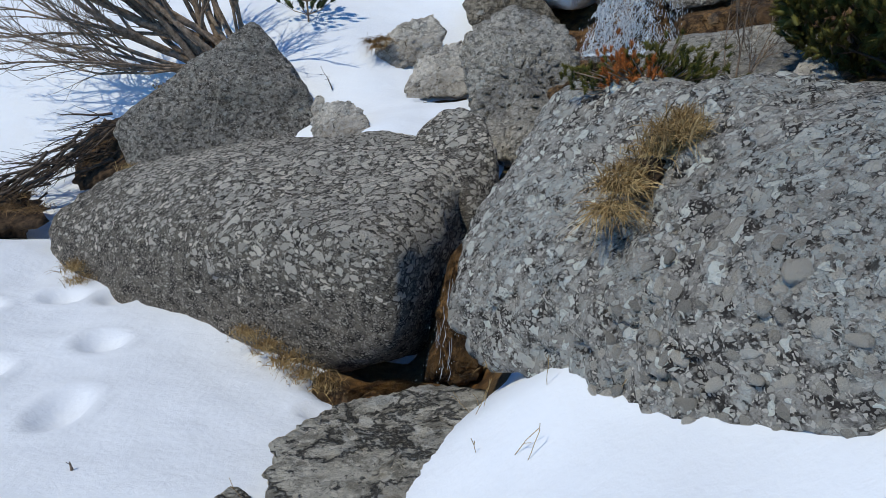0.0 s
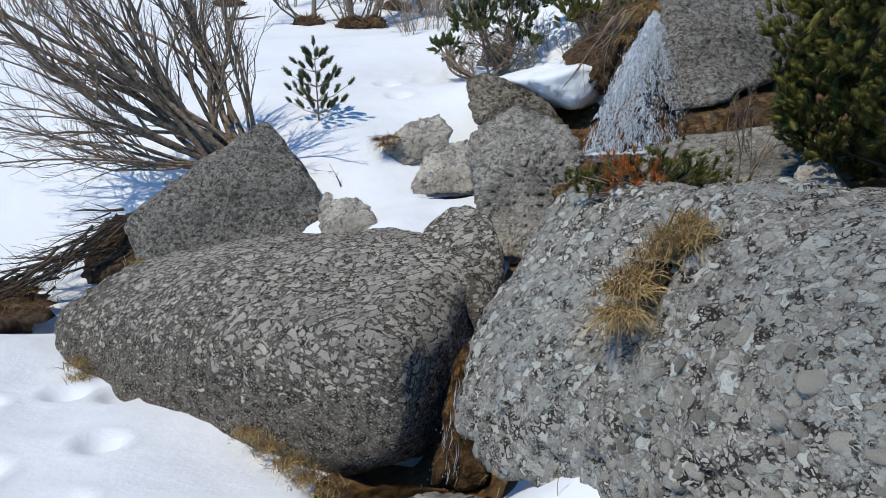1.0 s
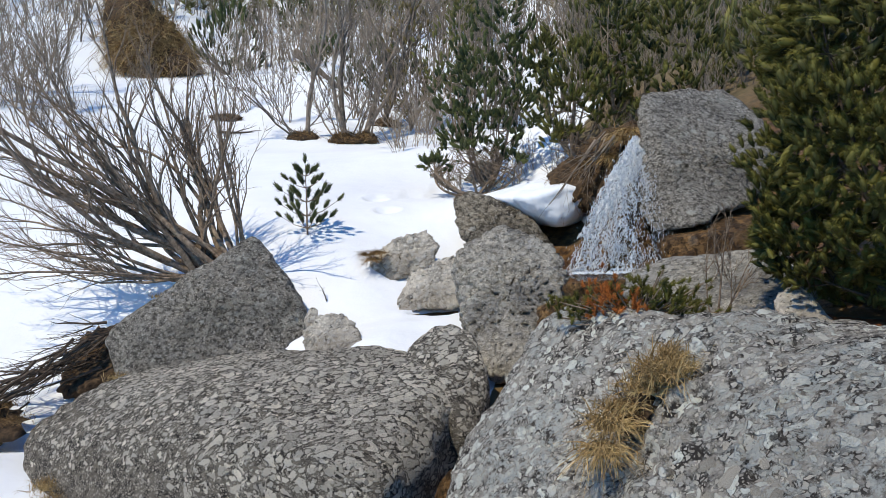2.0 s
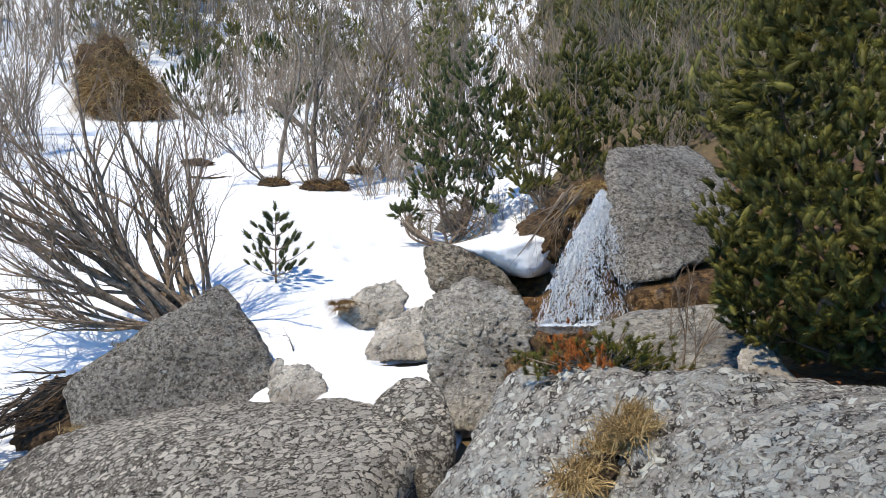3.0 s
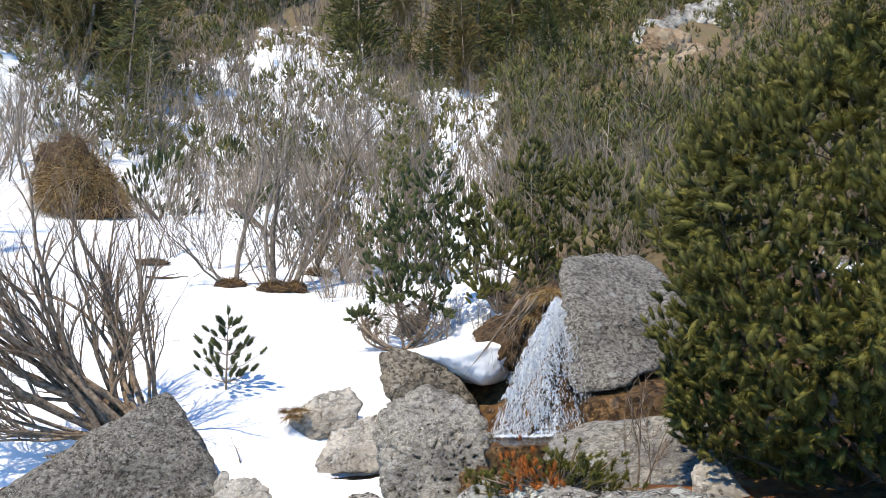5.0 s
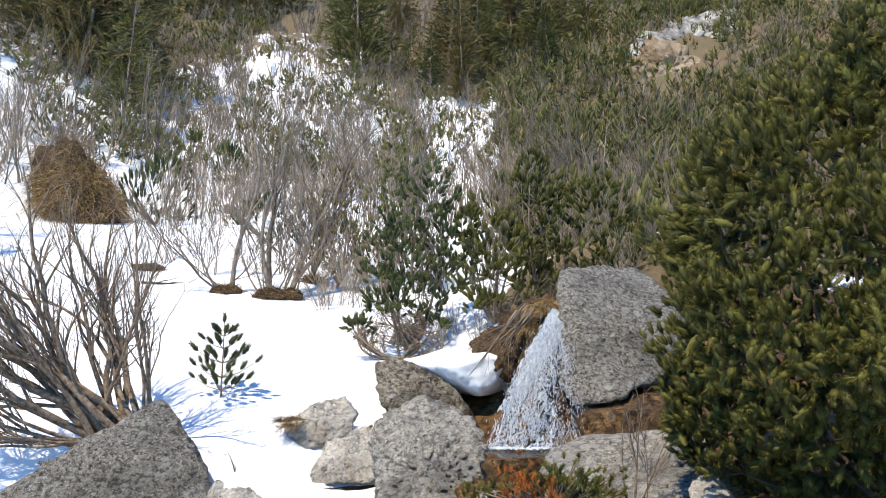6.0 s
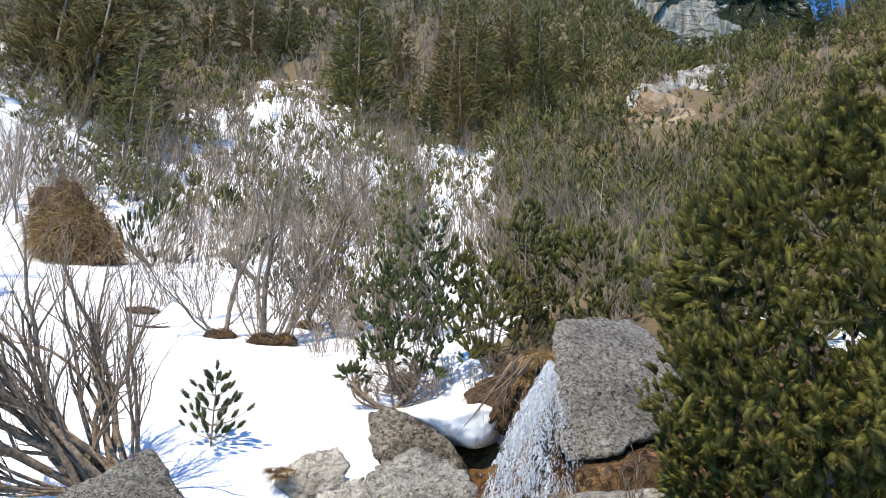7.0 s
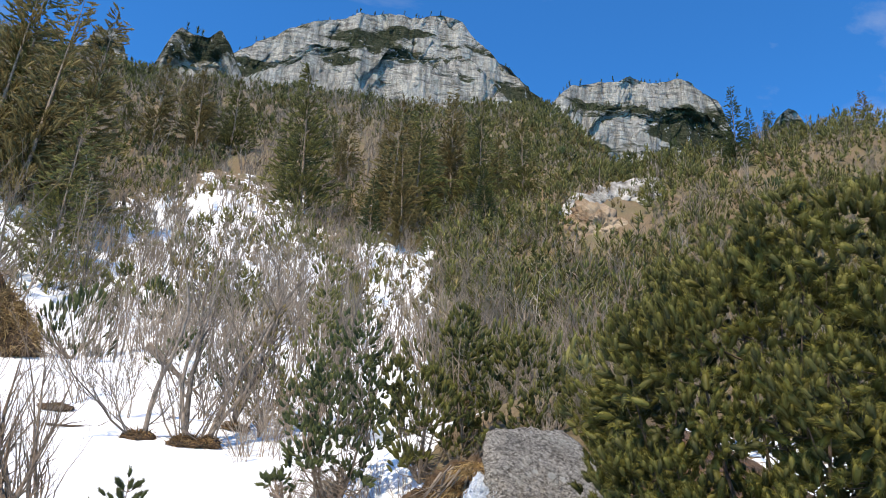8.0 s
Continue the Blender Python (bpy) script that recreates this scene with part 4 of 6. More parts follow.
# ---- water ----
def waterfall():
    r = random.Random(4)
    fall = empty("waterfall", (1.2, 5.5, 1.15))
    tagged(fall, "white mountain waterfall fanning down a brown rock step", "waterfall")
    o = Vector(fall.location)

    def line(f, drift, s):
        """A strand: s runs from the lip to the pool, f across the fan."""
        top = Vector((1.62 + 0.10 * f, 6.55, 2.24 - 0.04 * f))
        foot = Vector((0.93 + 0.60 * f, 5.42 - 0.02 * f, 1.14))
        p = top.lerp(foot, s)
        p.x = top.x + (foot.x - top.x) * (1 - (1 - s) ** 1.35)
        p.x += 0.03 * math.sin(math.pi * s) * (1 - f) + drift * s
        p.z += 0.05 * math.sin(math.pi * s) * (1 - 0.5 * f)
        p.y -= 0.05 * math.sin(math.pi * s)
        return p - o

    sheet = Soup()
    cols, rows_ = 26, 40
    for j in range(rows_):
        for i in range(cols):
            p = line(0.72 * i / (cols - 1), 0, j / (rows_ - 1))
            p.y += 0.05 + 0.02 * noise.noise(Vector((i * 0.9, j * 0.25, 0)))
            sheet.v.append(p)
    sheet.f = [(j * cols + i, j * cols + i + 1, (j + 1) * cols + i + 1, (j + 1) * cols + i) for j in range(rows_ - 1) for i in range(cols - 1)]
    part("water_sheet", sheet.mesh("water_sheet", M_VEIL), fall, "thin clear sheet of running water")
    for band in range(3):
        s = Soup()
        for _ in range(1250):
            f, a = r.random() ** 1.4, r.random() ** 1.1
            if noise.noise(Vector((f * 8, a * 4, band * 1.1))) < -0.10 + 0.60 * f * a:
                continue
            ln = r.uniform(0.02, 0.10) * (1.2 - 0.4 * a)
            b = min(a + ln, 1.0)
            n = 6
            drift = r.uniform(-0.09, 0.09)
            pts = [line(f, drift, a + (b - a) * k / n) + Vector((r.uniform(-1, 1), r.uniform(-1, 1), r.uniform(-1, 1))) * 0.017 for k in range(n + 1)]
            w = r.uniform(0.0008, 0.0034) * (1.5 - 0.7 * a) * (2.0 - 1.4 * min(f * 1.6, 1.0))
            s.tube(pts, [w * math.sin(math.pi * (0.06 + 0.88 * k / n)) for k in range(n + 1)], 4)
        tagged(part("strand", s.mesh("strand", M_FOAM), fall, "white strands of falling water"), kind="stuff")
    s = Soup()
    for _ in range(1800):
        q = line(r.uniform(-0.1, 1.1), r.uniform(-0.05, 0.05), r.random() ** 0.6) + Vector((r.gauss(0, 0.03), r.gauss(-0.04, 0.04), r.gauss(0, 0.03)))
        d = Vector((r.gauss(0, 0.3), r.gauss(0, 0.3), -1)).normalized() * r.uniform(0.005, 0.016)
        s.tube([q - d, q, q + d], [0.0004, r.uniform(0.0015, 0.0032), 0.0004], 4)
    tagged(part("spray", s.mesh("spray", M_FOAM), fall, "flying drops of spray"), kind="stuff")
    s = Soup()
    for _ in range(90):
        q = Vector((r.uniform(0.88, 1.55), r.gauss(5.36, 0.035), 1.148)) - o
        d = Vector((r.uniform(-1, 1), r.uniform(-0.5, 0.5), 0)).normalized() * r.uniform(0.015, 0.04)
        s.tube([q - d, q + Vector((0, 0, 0.008)), q + d], [0.001, r.uniform(0.006, 0.012), 0.001], 5)
    tagged(part("foam", s.mesh("foam", M_FOAM), fall, "foam where the fall meets the pool"), kind="stuff")


def pool():
    v, f, n = [(1.2, 5.2, 1.135)], [], 48
    for i in range(n):
        a = 2 * math.pi * i / n
        k = 1 + 0.12 * math.sin(3 * a + 1) + 0.06 * math.sin(7 * a)
        v.append((1.2 + 0.42 * k * math.cos(a), 5.2 + 0.27 * k * math.sin(a), 1.135))
        f.append((0, 1 + i, 1 + (i + 1) % n))
    tagged(new("pool", mesh_from("pool", v, f, M_WATER, True)), "small clear pool at the foot of the waterfall", "pool", kind="structure")
    v, f = [(-0.3, 2.9, -0.17)], []
    for i in range(n):
        a = 2 * math.pi * i / n
        k = 1 + 0.1 * math.sin(3 * a + 2) + 0.05 * math.sin(8 * a)
        v.append((-0.3 + 0.34 * k * math.cos(a), 2.88 + 0.24 * k * math.sin(a), -0.17))
        f.append((0, 1 + i, 1 + (i + 1) % n))
    tagged(new("stream", mesh_from("stream", v, f, M_WATER, True)), "shallow brown stream between the boulders", "stream", kind="structure")


def trickle():
    r = random.Random(12)
    top = empty("trickle", (-0.08, 2.95, -0.1))
    tagged(top, "thin glistening trickle falling through the dark cleft", "trickle")
    o = Vector(top.location)
    for name, count, wide in (("strand", 26, 0.03), ("drop", 60, 0.07)):
        s = Soup()
        for _ in range(count):
            a = r.random()
            q = Vector((-0.06 - 0.10 * a + r.gauss(0, wide), 3.0 - 0.12 * a, 0.42 - 0.58 * a)) - o
            ln = r.uniform(0.04, 0.14) if name == "strand" else r.uniform(0.004, 0.012)
            w = r.uniform(0.001, 0.0028)
            s.tube([q, q + Vector((r.gauss(0, 0.003), 0, -ln / 2)), q + Vector((-0.012 * ln / 0.1, 0, -ln))], [0.0004, w, 0.0004], 4)
        tagged(part(name, s.mesh(name, M_FOAM), top), kind="stuff")


waterfall()
pool()
trickle()


# ---- pines ----
def shell_points(blobs, count, g, inner=0.12):
    """Points near the outside of a union of ellipsoids, with the outward way at each."""
    at, way = [], []
    c = np.array([b[:3] for b in blobs])
    rad = np.array([b[3:6] for b in blobs])
    area = (rad[:, 0] * rad[:, 1] + rad[:, 1] * rad[:, 2] + rad[:, 0] * rad[:, 2])
    while len(at) < count:
        b = g.choice(len(blobs), p=area / area.sum())
        u = g.normal(size=3)
        u /= np.linalg.norm(u)
        depth = 1 - abs(g.normal(0, inner))
        p = c[b] + rad[b] * u * depth
        q = (((p - c) / rad) ** 2).sum(1)
        q[b] = 1
        if (q < 0.72).any():
            continue
        n = u / rad[b]
        at.append(p)
        way.append(n / np.linalg.norm(n))
    return np.array(at), np.array(way)


def bushy_pine(name, blobs, foot, count, size, material, label, seed, per=40, up=0.75, limbs=14, bark=M_BARK, width=0.05, category="dwarf pine", inner=0.12, flare=0.72):
    """A many-limbed dwarf pine: limbs from one foot out to the crown, and brushes of needles all over it."""
    g, r = np.random.default_rng(seed), random.Random(seed)
    root = empty(name, foot)
    tagged(root, label, category)
    o = np.array(foot)
    at, way = shell_points(blobs, count, g, inner)
    clump = np.array([noise.noise(Vector(p * (0.30 / size))) for p in at])
    at = at + way * (clump * 3.4 * size)[:, None]             # limbs stand out as rounded clumps
    way = way * 0.55 + np.array([0, 0, up * 1.15]) + g.normal(0, 0.30, way.shape)
    lump = np.array([noise.noise(Vector(p * (0.26 / size))) for p in at])
    keep = (lump > (-0.14 if count > 3000 else -0.3)) & (clump > (-0.24 if count > 3000 else -0.4))
    at, way = at[keep], way[keep]
    sizes = size * g.uniform(0.7, 1.25, len(at))
    if seed == 101:                                             # larger brushes filling the inside of the crown
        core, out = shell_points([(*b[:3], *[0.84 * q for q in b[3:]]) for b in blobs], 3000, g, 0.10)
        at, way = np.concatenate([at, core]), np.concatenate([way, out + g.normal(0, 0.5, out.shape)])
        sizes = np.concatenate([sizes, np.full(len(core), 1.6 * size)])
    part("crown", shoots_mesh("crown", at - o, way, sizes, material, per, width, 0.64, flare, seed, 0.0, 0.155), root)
    wood = Soup()
    for k in range(limbs):
        end = Vector(at[r.randrange(len(at))] - o) * 0.9
        mid = Vector((end.x * 0.8, end.y * 0.8, end.z * 0.30)) + Vector((r.gauss(0, 0.18), r.gauss(0, 0.15), r.gauss(0, 0.08)))
        pts = [Vector((0, 0, 0)).lerp(mid, s).lerp(mid.lerp(end, s), s) for s in [i / 9 for i in range(10)]]
        rad = 0.019 * (size / 0.09) ** 0.7
        wood.tube(pts, [rad * (1 - 0.8 * i / 9) for i in range(10)], 6)
        for j in range(12):
            b = pts[3 + j % 6]
            near = at[np.argsort(((at - o - np.array(b)) ** 2).sum(1))[r.randrange(min(60, len(at)))]] - o
            q = Vector(near)
            m2 = b.lerp(q, 0.5) + Vector((r.gauss(0, 0.03), r.gauss(0, 0.03), -0.03))
            wood.tube([b, m2, q], [rad * 0.3, rad * 0.2, rad * 0.1], 4)
    part("trunk", wood.mesh("trunk", M_TWIG_DARK if seed == 101 else bark), root)
    return root


BIG = [(2.07, 3.15, 1.95, .76, .75, .62), (1.97, 3.2, 2.40, .64, .70, .58), (2.2, 2.95, 2.66, .58, .60, .55), (2.46, 2.75, 2.86, .50, .50, .56), (2.6, 2.5, 2.3, .72, .65, .85), (2.5, 3.6, 2.5, .8, .8, .85), (2.3, 2.65, 1.85, .62, .52, .42),
       (1.78, 3.45, 1.50, .34, .40, .24), (2.0, 3.1, 1.48, .40, .40, .22), (2.17, 2.76, 3.22, .07, .07, .20), (2.62, 2.75, 3.36, .08, .08, .16)]
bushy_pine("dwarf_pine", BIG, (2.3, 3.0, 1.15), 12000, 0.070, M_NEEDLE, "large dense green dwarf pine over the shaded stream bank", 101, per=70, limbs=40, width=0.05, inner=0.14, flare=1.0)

MID = (
    ([(.43, 9.4, 3.40, .42, .42, .36), (.68, 9.4, 3.88, .30, .35, .40), (.30, 9.4, 2.90, .48, .45, .24), (.85, 9.5, 3.3, .32, .4, .35), (.35, 9.4, 2.5, .5, .4, .22), (.8, 9.4, 2.75, .35, .35, .25)], (0.45, 9.6, 1.95), 800, M_NEEDLE_DARK, "dark green dwarf pine with brown lower branches on snow"),
    ([(-.17, 9.2, 2.17, .28, .3, .16), (.15, 9.1, 2.35, .25, .3, .14), (.75, 9.2, 2.2, .22, .3, .12)], (0.3, 9.3, 1.95), 170, M_NEEDLE_DARK, "low pine branches spreading over the snow"),
    ([(1.16, 9.4, 3.50, .22, .35, .30), (1.63, 9.0, 3.22, .36, .40, .40), (1.45, 9.0, 2.85, .28, .35, .25), (1.35, 9.0, 2.5, .3, .35, .2), (1.8, 9.0, 2.8, .3, .3, .25)], (1.5, 9.2, 2.1), 620, M_NEEDLE, "yellow-green dwarf pine above the waterfall"),
    ([(2.03, 9.2, 4.05, .26, .3, .42), (2.1, 9.1, 3.5, .30, .35, .3), (2.36, 9.0, 3.35, .30, .35, .36), (2.2, 9.0, 2.95, .4, .35, .25)], (2.1, 9.2, 2.4), 540, M_NEEDLE, "upright green dwarf pine above the waterfall"),
    ([(2.82, 9.0, 3.72, .42, .42, .38), (3.1, 9.0, 3.29, .40, .4, .36), (2.65, 9.0, 3.3, .35, .4, .3)], (2.7, 9.1, 2.5), 560, M_NEEDLE, "bushy dwarf pine growing behind the grey slab"),
    ([(3.3, 8.4, 3.0, .38, .4, .32), (2.65, 8.3, 2.82, .32, .35, .18), (2.25, 8.2, 2.68, .24, .3, .13)], (2.8, 8.5, 2.5), 380, M_NEEDLE, "low dwarf pine spreading behind the grey slab"),
    ([(.20, 13.0, 5.45, .26, .35, .80), (.15, 13.0, 4.6, .42, .45, .45), (-.05, 13.0, 4.0, .5, .5, .4)], (.1, 13.0, 2.7), 360, M_NEEDLE_FAR, "slender olive pine among bare shrubs"),
    ([(-.9, 15.6, 4.9, .5, .5, 1.0), (-.9, 15.6, 4.0, .75, .7, .6)], (-.9, 15.6, 3.2), 300, M_NEEDLE_BROWN, "thin brownish pine among bare shrubs"),
)
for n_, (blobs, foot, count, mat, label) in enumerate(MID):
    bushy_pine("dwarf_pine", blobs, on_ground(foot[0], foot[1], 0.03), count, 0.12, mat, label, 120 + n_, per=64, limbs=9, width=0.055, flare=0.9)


def sapling():
    r = random.Random(31)
    foot = on_ground(-1.46, 7.25, 0.03)
    root = tagged(empty("pine_sapling", foot), "small dark green pine sapling standing in snow", "pine sapling")
    wood, at, way, size = Soup(), [], [], []
    stem = [Vector((0.004 * math.sin(3 * i), 0, 0.75 * i / 8)) for i in range(9)]
    wood.tube(stem, [0.012 * (1 - 0.75 * i / 8) for i in range(9)], 6)
    for z, n, ln in ((0.10, 6, 0.26), (0.22, 6, 0.28), (0.36, 6, 0.22), (0.50, 5, 0.16), (0.62, 4, 0.10)):
        for k in range(n):
            a = 2 * math.pi * (k + r.random() * 0.6) / n + z * 9
            d = Vector((math.cos(a), math.sin(a), 0.35))
            l = ln * r.uniform(0.8, 1.15)
            pts = [Vector((0, 0, z)) + Vector((d.x, d.y, d.z * (0.4 + s))) * l * s for s in (0, 0.5, 1)]
            wood.tube(pts, [0.005, 0.004, 0.002], 4)
            for s in (0.55, 1.0):
                at.append(pts[0].lerp(pts[2], s)), way.append((d.x * .7, d.y * .7, 0.65 + r.random() * 0.5)), size.append(0.115 * r.uniform(0.8, 1.15))
    at.append(stem[-1]), way.append((0, 0, 1)), size.append(0.11)
    at.append(stem[-2]), way.append((0.2, 0.1, 1)), size.append(0.09)
    part("stem", wood.mesh("stem", M_BARK), root)
    part("crown", shoots_mesh("crown", at, way, size, M_NEEDLE_DARK, 110, 0.05, 0.62, 1.0, 3, 0.0, 0.15), root)


sapling()


def seedling_pine():
    """The low pine on the pale boulder, partly dead and orange."""
    g = np.random.default_rng(41)
    root = tagged(empty("dwarf_pine", (0.75, 2.95, 1.2)), "low dwarf pine with rusty orange dead needles on the boulder", "dwarf pine")
    for name, mat, centre, spread_, n, s in (("green_branch", M_NEEDLE, (-.24, .02, .06), (.06, .04, .03), 44, .05), ("dead_branch", M_NEEDLE_DEAD, (-.13, -.04, .09), (.05, .04, .05), 64, .047),
                                            ("green_branch", M_NEEDLE, (.05, .0, .10), (.10, .06, .05), 120, .052), ("green_branch", M_NEEDLE, (.18, .02, .06), (.06, .05, .03), 56, .05), ("dead_branch", M_NEEDLE_DEAD, (-.03, -.07, .06), (.03, .03, .02), 12, .05)):
        at = np.array(centre) + g.normal(0, 1, (n, 3)) * np.array(spread_)
        way = at * np.array([0.5, 0.5, 0.2]) + np.array([0, -0.05, 0.26]) + g.normal(0, 0.13, (n, 3))
        ob = part(name, shoots_mesh(name, at, way, s * g.uniform(0.7, 1.2, n), mat, 80, 0.05, 0.5, 1.05, int(g.integers(999)), 0.15, 0.10), root, "dead orange needles" if "dead" in name else "")
        wood = Soup()
        for p in at[:: 3]:
            wood.tube([Vector((0.02, 0.02, -0.03)), Vector(p) * 0.5, Vector(p)], [0.006, 0.004, 0.002], 4)
        part("wood", wood.mesh("wood", M_BARK), ob)


seedling_pine()


# ---- bare shrubs ----
def shrub(name, foot, stems, material, label, seed, twigs=(6, 4), wobble=0.10, lift=0.02, depth=2, category="shrub", sides=6, spread=0.5, shrink=0.45, thin=0.0015):
    """stems: rows of way (x, y, z), length, radius, foot offset."""
    r = random.Random(seed)
    root = tagged(empty(name, foot), label, category)
    for way, length, radius, off in stems:
        s = Soup()
        grow(s, r, off, way, length, radius, depth, twigs, wobble, lift, sides, spread, shrink, thin)
        part("stem", s.mesh("stem", material), root)
    return root


def big_bush():
    r = random.Random(77)
    stems = []
    for k in range(27):
        f = (k + r.random()) / 27
        a = -1.35 + 1.75 * f                                  # from low on one side to leaning over the other
        way = (math.sin(a) * 1.0 - 0.25, r.uniform(-0.35, 0.25), max(math.cos(a), 0.1) * 0.95 + 0.05)
        stems.append((way, r.uniform(2.0, 3.4) * (1.0 if f < 0.75 else 0.7), r.uniform(0.015, 0.040), (r.uniform(-0.28, 0.22), r.uniform(-0.12, 0.12), -0.02)))
    for k in range(10):
        stems.append(((-1, r.uniform(-0.5, 0.1), r.uniform(-0.02, 0.18)), r.uniform(1.5, 2.4), r.uniform(0.012, 0.022), (-0.3 + r.uniform(-0.1, 0.1), -0.1, 0.0)))
    shrub("alder_bush", on_ground(-2.05, 6.55, -0.12), stems, M_BARK, "leafless many-stemmed alder bush fanning out over the snow", 78, (11, 8), 0.23, 0.045, 2, "bush", 6, 0.6, 0.38, 0.0014)


big_bush()


ROOTS = []


def tree_by_trunks():
    r = random.Random(90)
    for x, y, ways in ((-1.78, 14.5, ((0.22, 0, 1), (0.42, 0.1, .9))), (-2.15, 14.45, ((-0.5, 0, 0.9), (-0.05, 0, 1))), (-3.05, 14.8, ((-0.12, 0, 1), (-0.9, -0.2, 0.55))), (-1.45, 16.2, ((0.5, 0, 0.8), (-0.1, 0, 1), (0.2, .1, 1)))):
        foot = on_ground(x, y, 0.05)
        stems = [(w, r.uniform(3.6, 4.8) * (0.55 if abs(w[0]) > 0.7 else 1), r.uniform(0.05, 0.075) * (0.5 if abs(w[0]) > 0.7 else 1), (r.uniform(-0.12, 0.12), r.uniform(-0.1, 0.1), 0)) for w in ways]
        stems += [((r.uniform(-0.9, 0.5), r.uniform(-0.4, 0.2), r.uniform(0.2, 0.9)), r.uniform(1.2, 2.4), r.uniform(0.014, 0.024), (r.uniform(-0.15, 0.15), 0, 0)) for _ in range(5)]
        shrub("alder_tree", foot, stems, M_BARK_GREY, "crooked leafless alder with several grey trunks in snow", r.randrange(999), (9, 6, 3), 0.25, 0.075, 3, "tree", 6, 0.75, 0.40, 0.0034)
        ROOTS.append(boulder("root_clump", [(foot[0] + dx, foot[1] + dy, foot[2] + dz) for dx, dy, dz in ((-.3, -.15, .0), (.3, -.15, .0), (.0, -.25, .0), (.28, .2, .1), (-.28, .2, .1), (.1, .0, .20), (-.12, .0, .17), (0, 0, -.2))],
                M_EARTH, "clump of brown roots and leaves melted free round a trunk", level=4, rough=0.08, scale=5, fine=0.06, seed=70 + x, cat="root clump"))


tree_by_trunks()

# the twiggy sapling beside the low boulder
shrub("bare_sapling", (1.31, 3.62, 1.10), [((0.1, -0.1, 1), 0.52, 0.007, (0, 0, 0)), ((-0.2, 0, 1), 0.45, 0.005, (-.03, 0, 0)), ((0.35, 0, 1), 0.46, 0.005, (.03, 0, 0)), ((0.05, 0, 1), 0.35, 0.004, (.06, 0, 0)), ((0.5, -.1, .9), 0.3, 0.004, (.02, 0, 0))],
      M_BARK, "thin leafless brown sapling with tangled twigs", 61, (7, 4), 0.16, 0.02, 2, "sapling", 5, 0.7, 0.5, 0.0012)


# ---- the wooded hillside ----
def bare_kind(seed, tall, count, thick, material, label):
    r = random.Random(seed)
    stems = []
    for _ in range(count):
        a, lean = r.uniform(0, 2 * math.pi), r.uniform(0.05, 0.5)
        stems.append(((math.cos(a) * lean, math.sin(a) * lean, 1), tall * r.uniform(0.65, 1.0), thick * r.uniform(0.6, 1.0), (r.uniform(-0.2, 0.2), r.uniform(-0.2, 0.2), 0)))
    root = tagged(empty("bare_shrub"), label, "shrub", "bare shrubs on the hillside")
    s = Soup()
    for way, length, radius, off in stems:
        grow(s, r, off, way, length, radius, 2, (8, 3), 0.24, 0.05, 3, 0.65, 0.42, 0.005)
    part("crown", s.mesh("crown", material), root)
    return root


def spruce_kind(seed, tall, wide, material, label, whorls=22, per=20):
    g, r = np.random.default_rng(seed), random.Random(seed)
    root = tagged(empty("spruce"), label, "spruce", "spruces on the hillside")
    s = Soup()
    s.tube([Vector((0, 0, tall * k / 6)) for k in range(7)], [0.011 * tall * (1 - k / 6.3) for k in range(7)], 6)
    part("trunk", s.mesh("trunk", M_BARK), root)
    at, way, size = [], [], []
    for k in range(whorls):
        f = (k + 0.5) / whorls
        z = tall * (0.05 + 0.95 * f)
        reach = wide * (1 - f) ** 0.8 + 0.05 * wide
        for j in range(max(4, int(11 * (1 - f)) + 3)):
            a = r.uniform(0, 2 * math.pi)
            ln = reach * r.uniform(0.6, 1.1)
            for q in np.arange(0.25, 1.01, 0.25):
                at.append((math.cos(a) * ln * q, math.sin(a) * ln * q, z - 0.28 * ln * q + r.gauss(0, 0.02 * tall)))
                way.append((math.cos(a), math.sin(a), r.uniform(-0.1, 0.6)))
                size.append(0.055 * tall * r.uniform(0.7, 1.2) * (1.1 - 0.5 * f))
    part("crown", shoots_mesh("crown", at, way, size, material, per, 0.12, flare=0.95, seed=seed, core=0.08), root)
    return root


def far_pine_kind(seed, material, label, count=140):
    g = np.random.default_rng(seed)
    root = tagged(empty("dwarf_pine"), label, "dwarf pine", "dwarf pines on the hillside")
    blobs = [(0, 0, .8, 1.1, 1.0, .75), (.6, .2, .6, .8, .8, .6), (-.6, -.1, .7, .8, .8, .65), (.1, 0, 1.3, .55, .55, .6)]
    at, way = shell_points(blobs, count, g, 0.15)
    way = way * 0.6 + np.array([0, 0, .8])
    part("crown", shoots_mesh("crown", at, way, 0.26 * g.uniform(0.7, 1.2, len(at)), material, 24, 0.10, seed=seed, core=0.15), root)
    s = Soup()
    for k in range(6):
        e = Vector(at[int(g.integers(len(at)))])
        s.tube([Vector((0, 0, -.1)), Vector((e.x * .5, e.y * .5, e.z * .3)), e], [.05, .04, .015], 5)
    part("trunk", s.mesh("trunk", M_BARK), root)
    return root


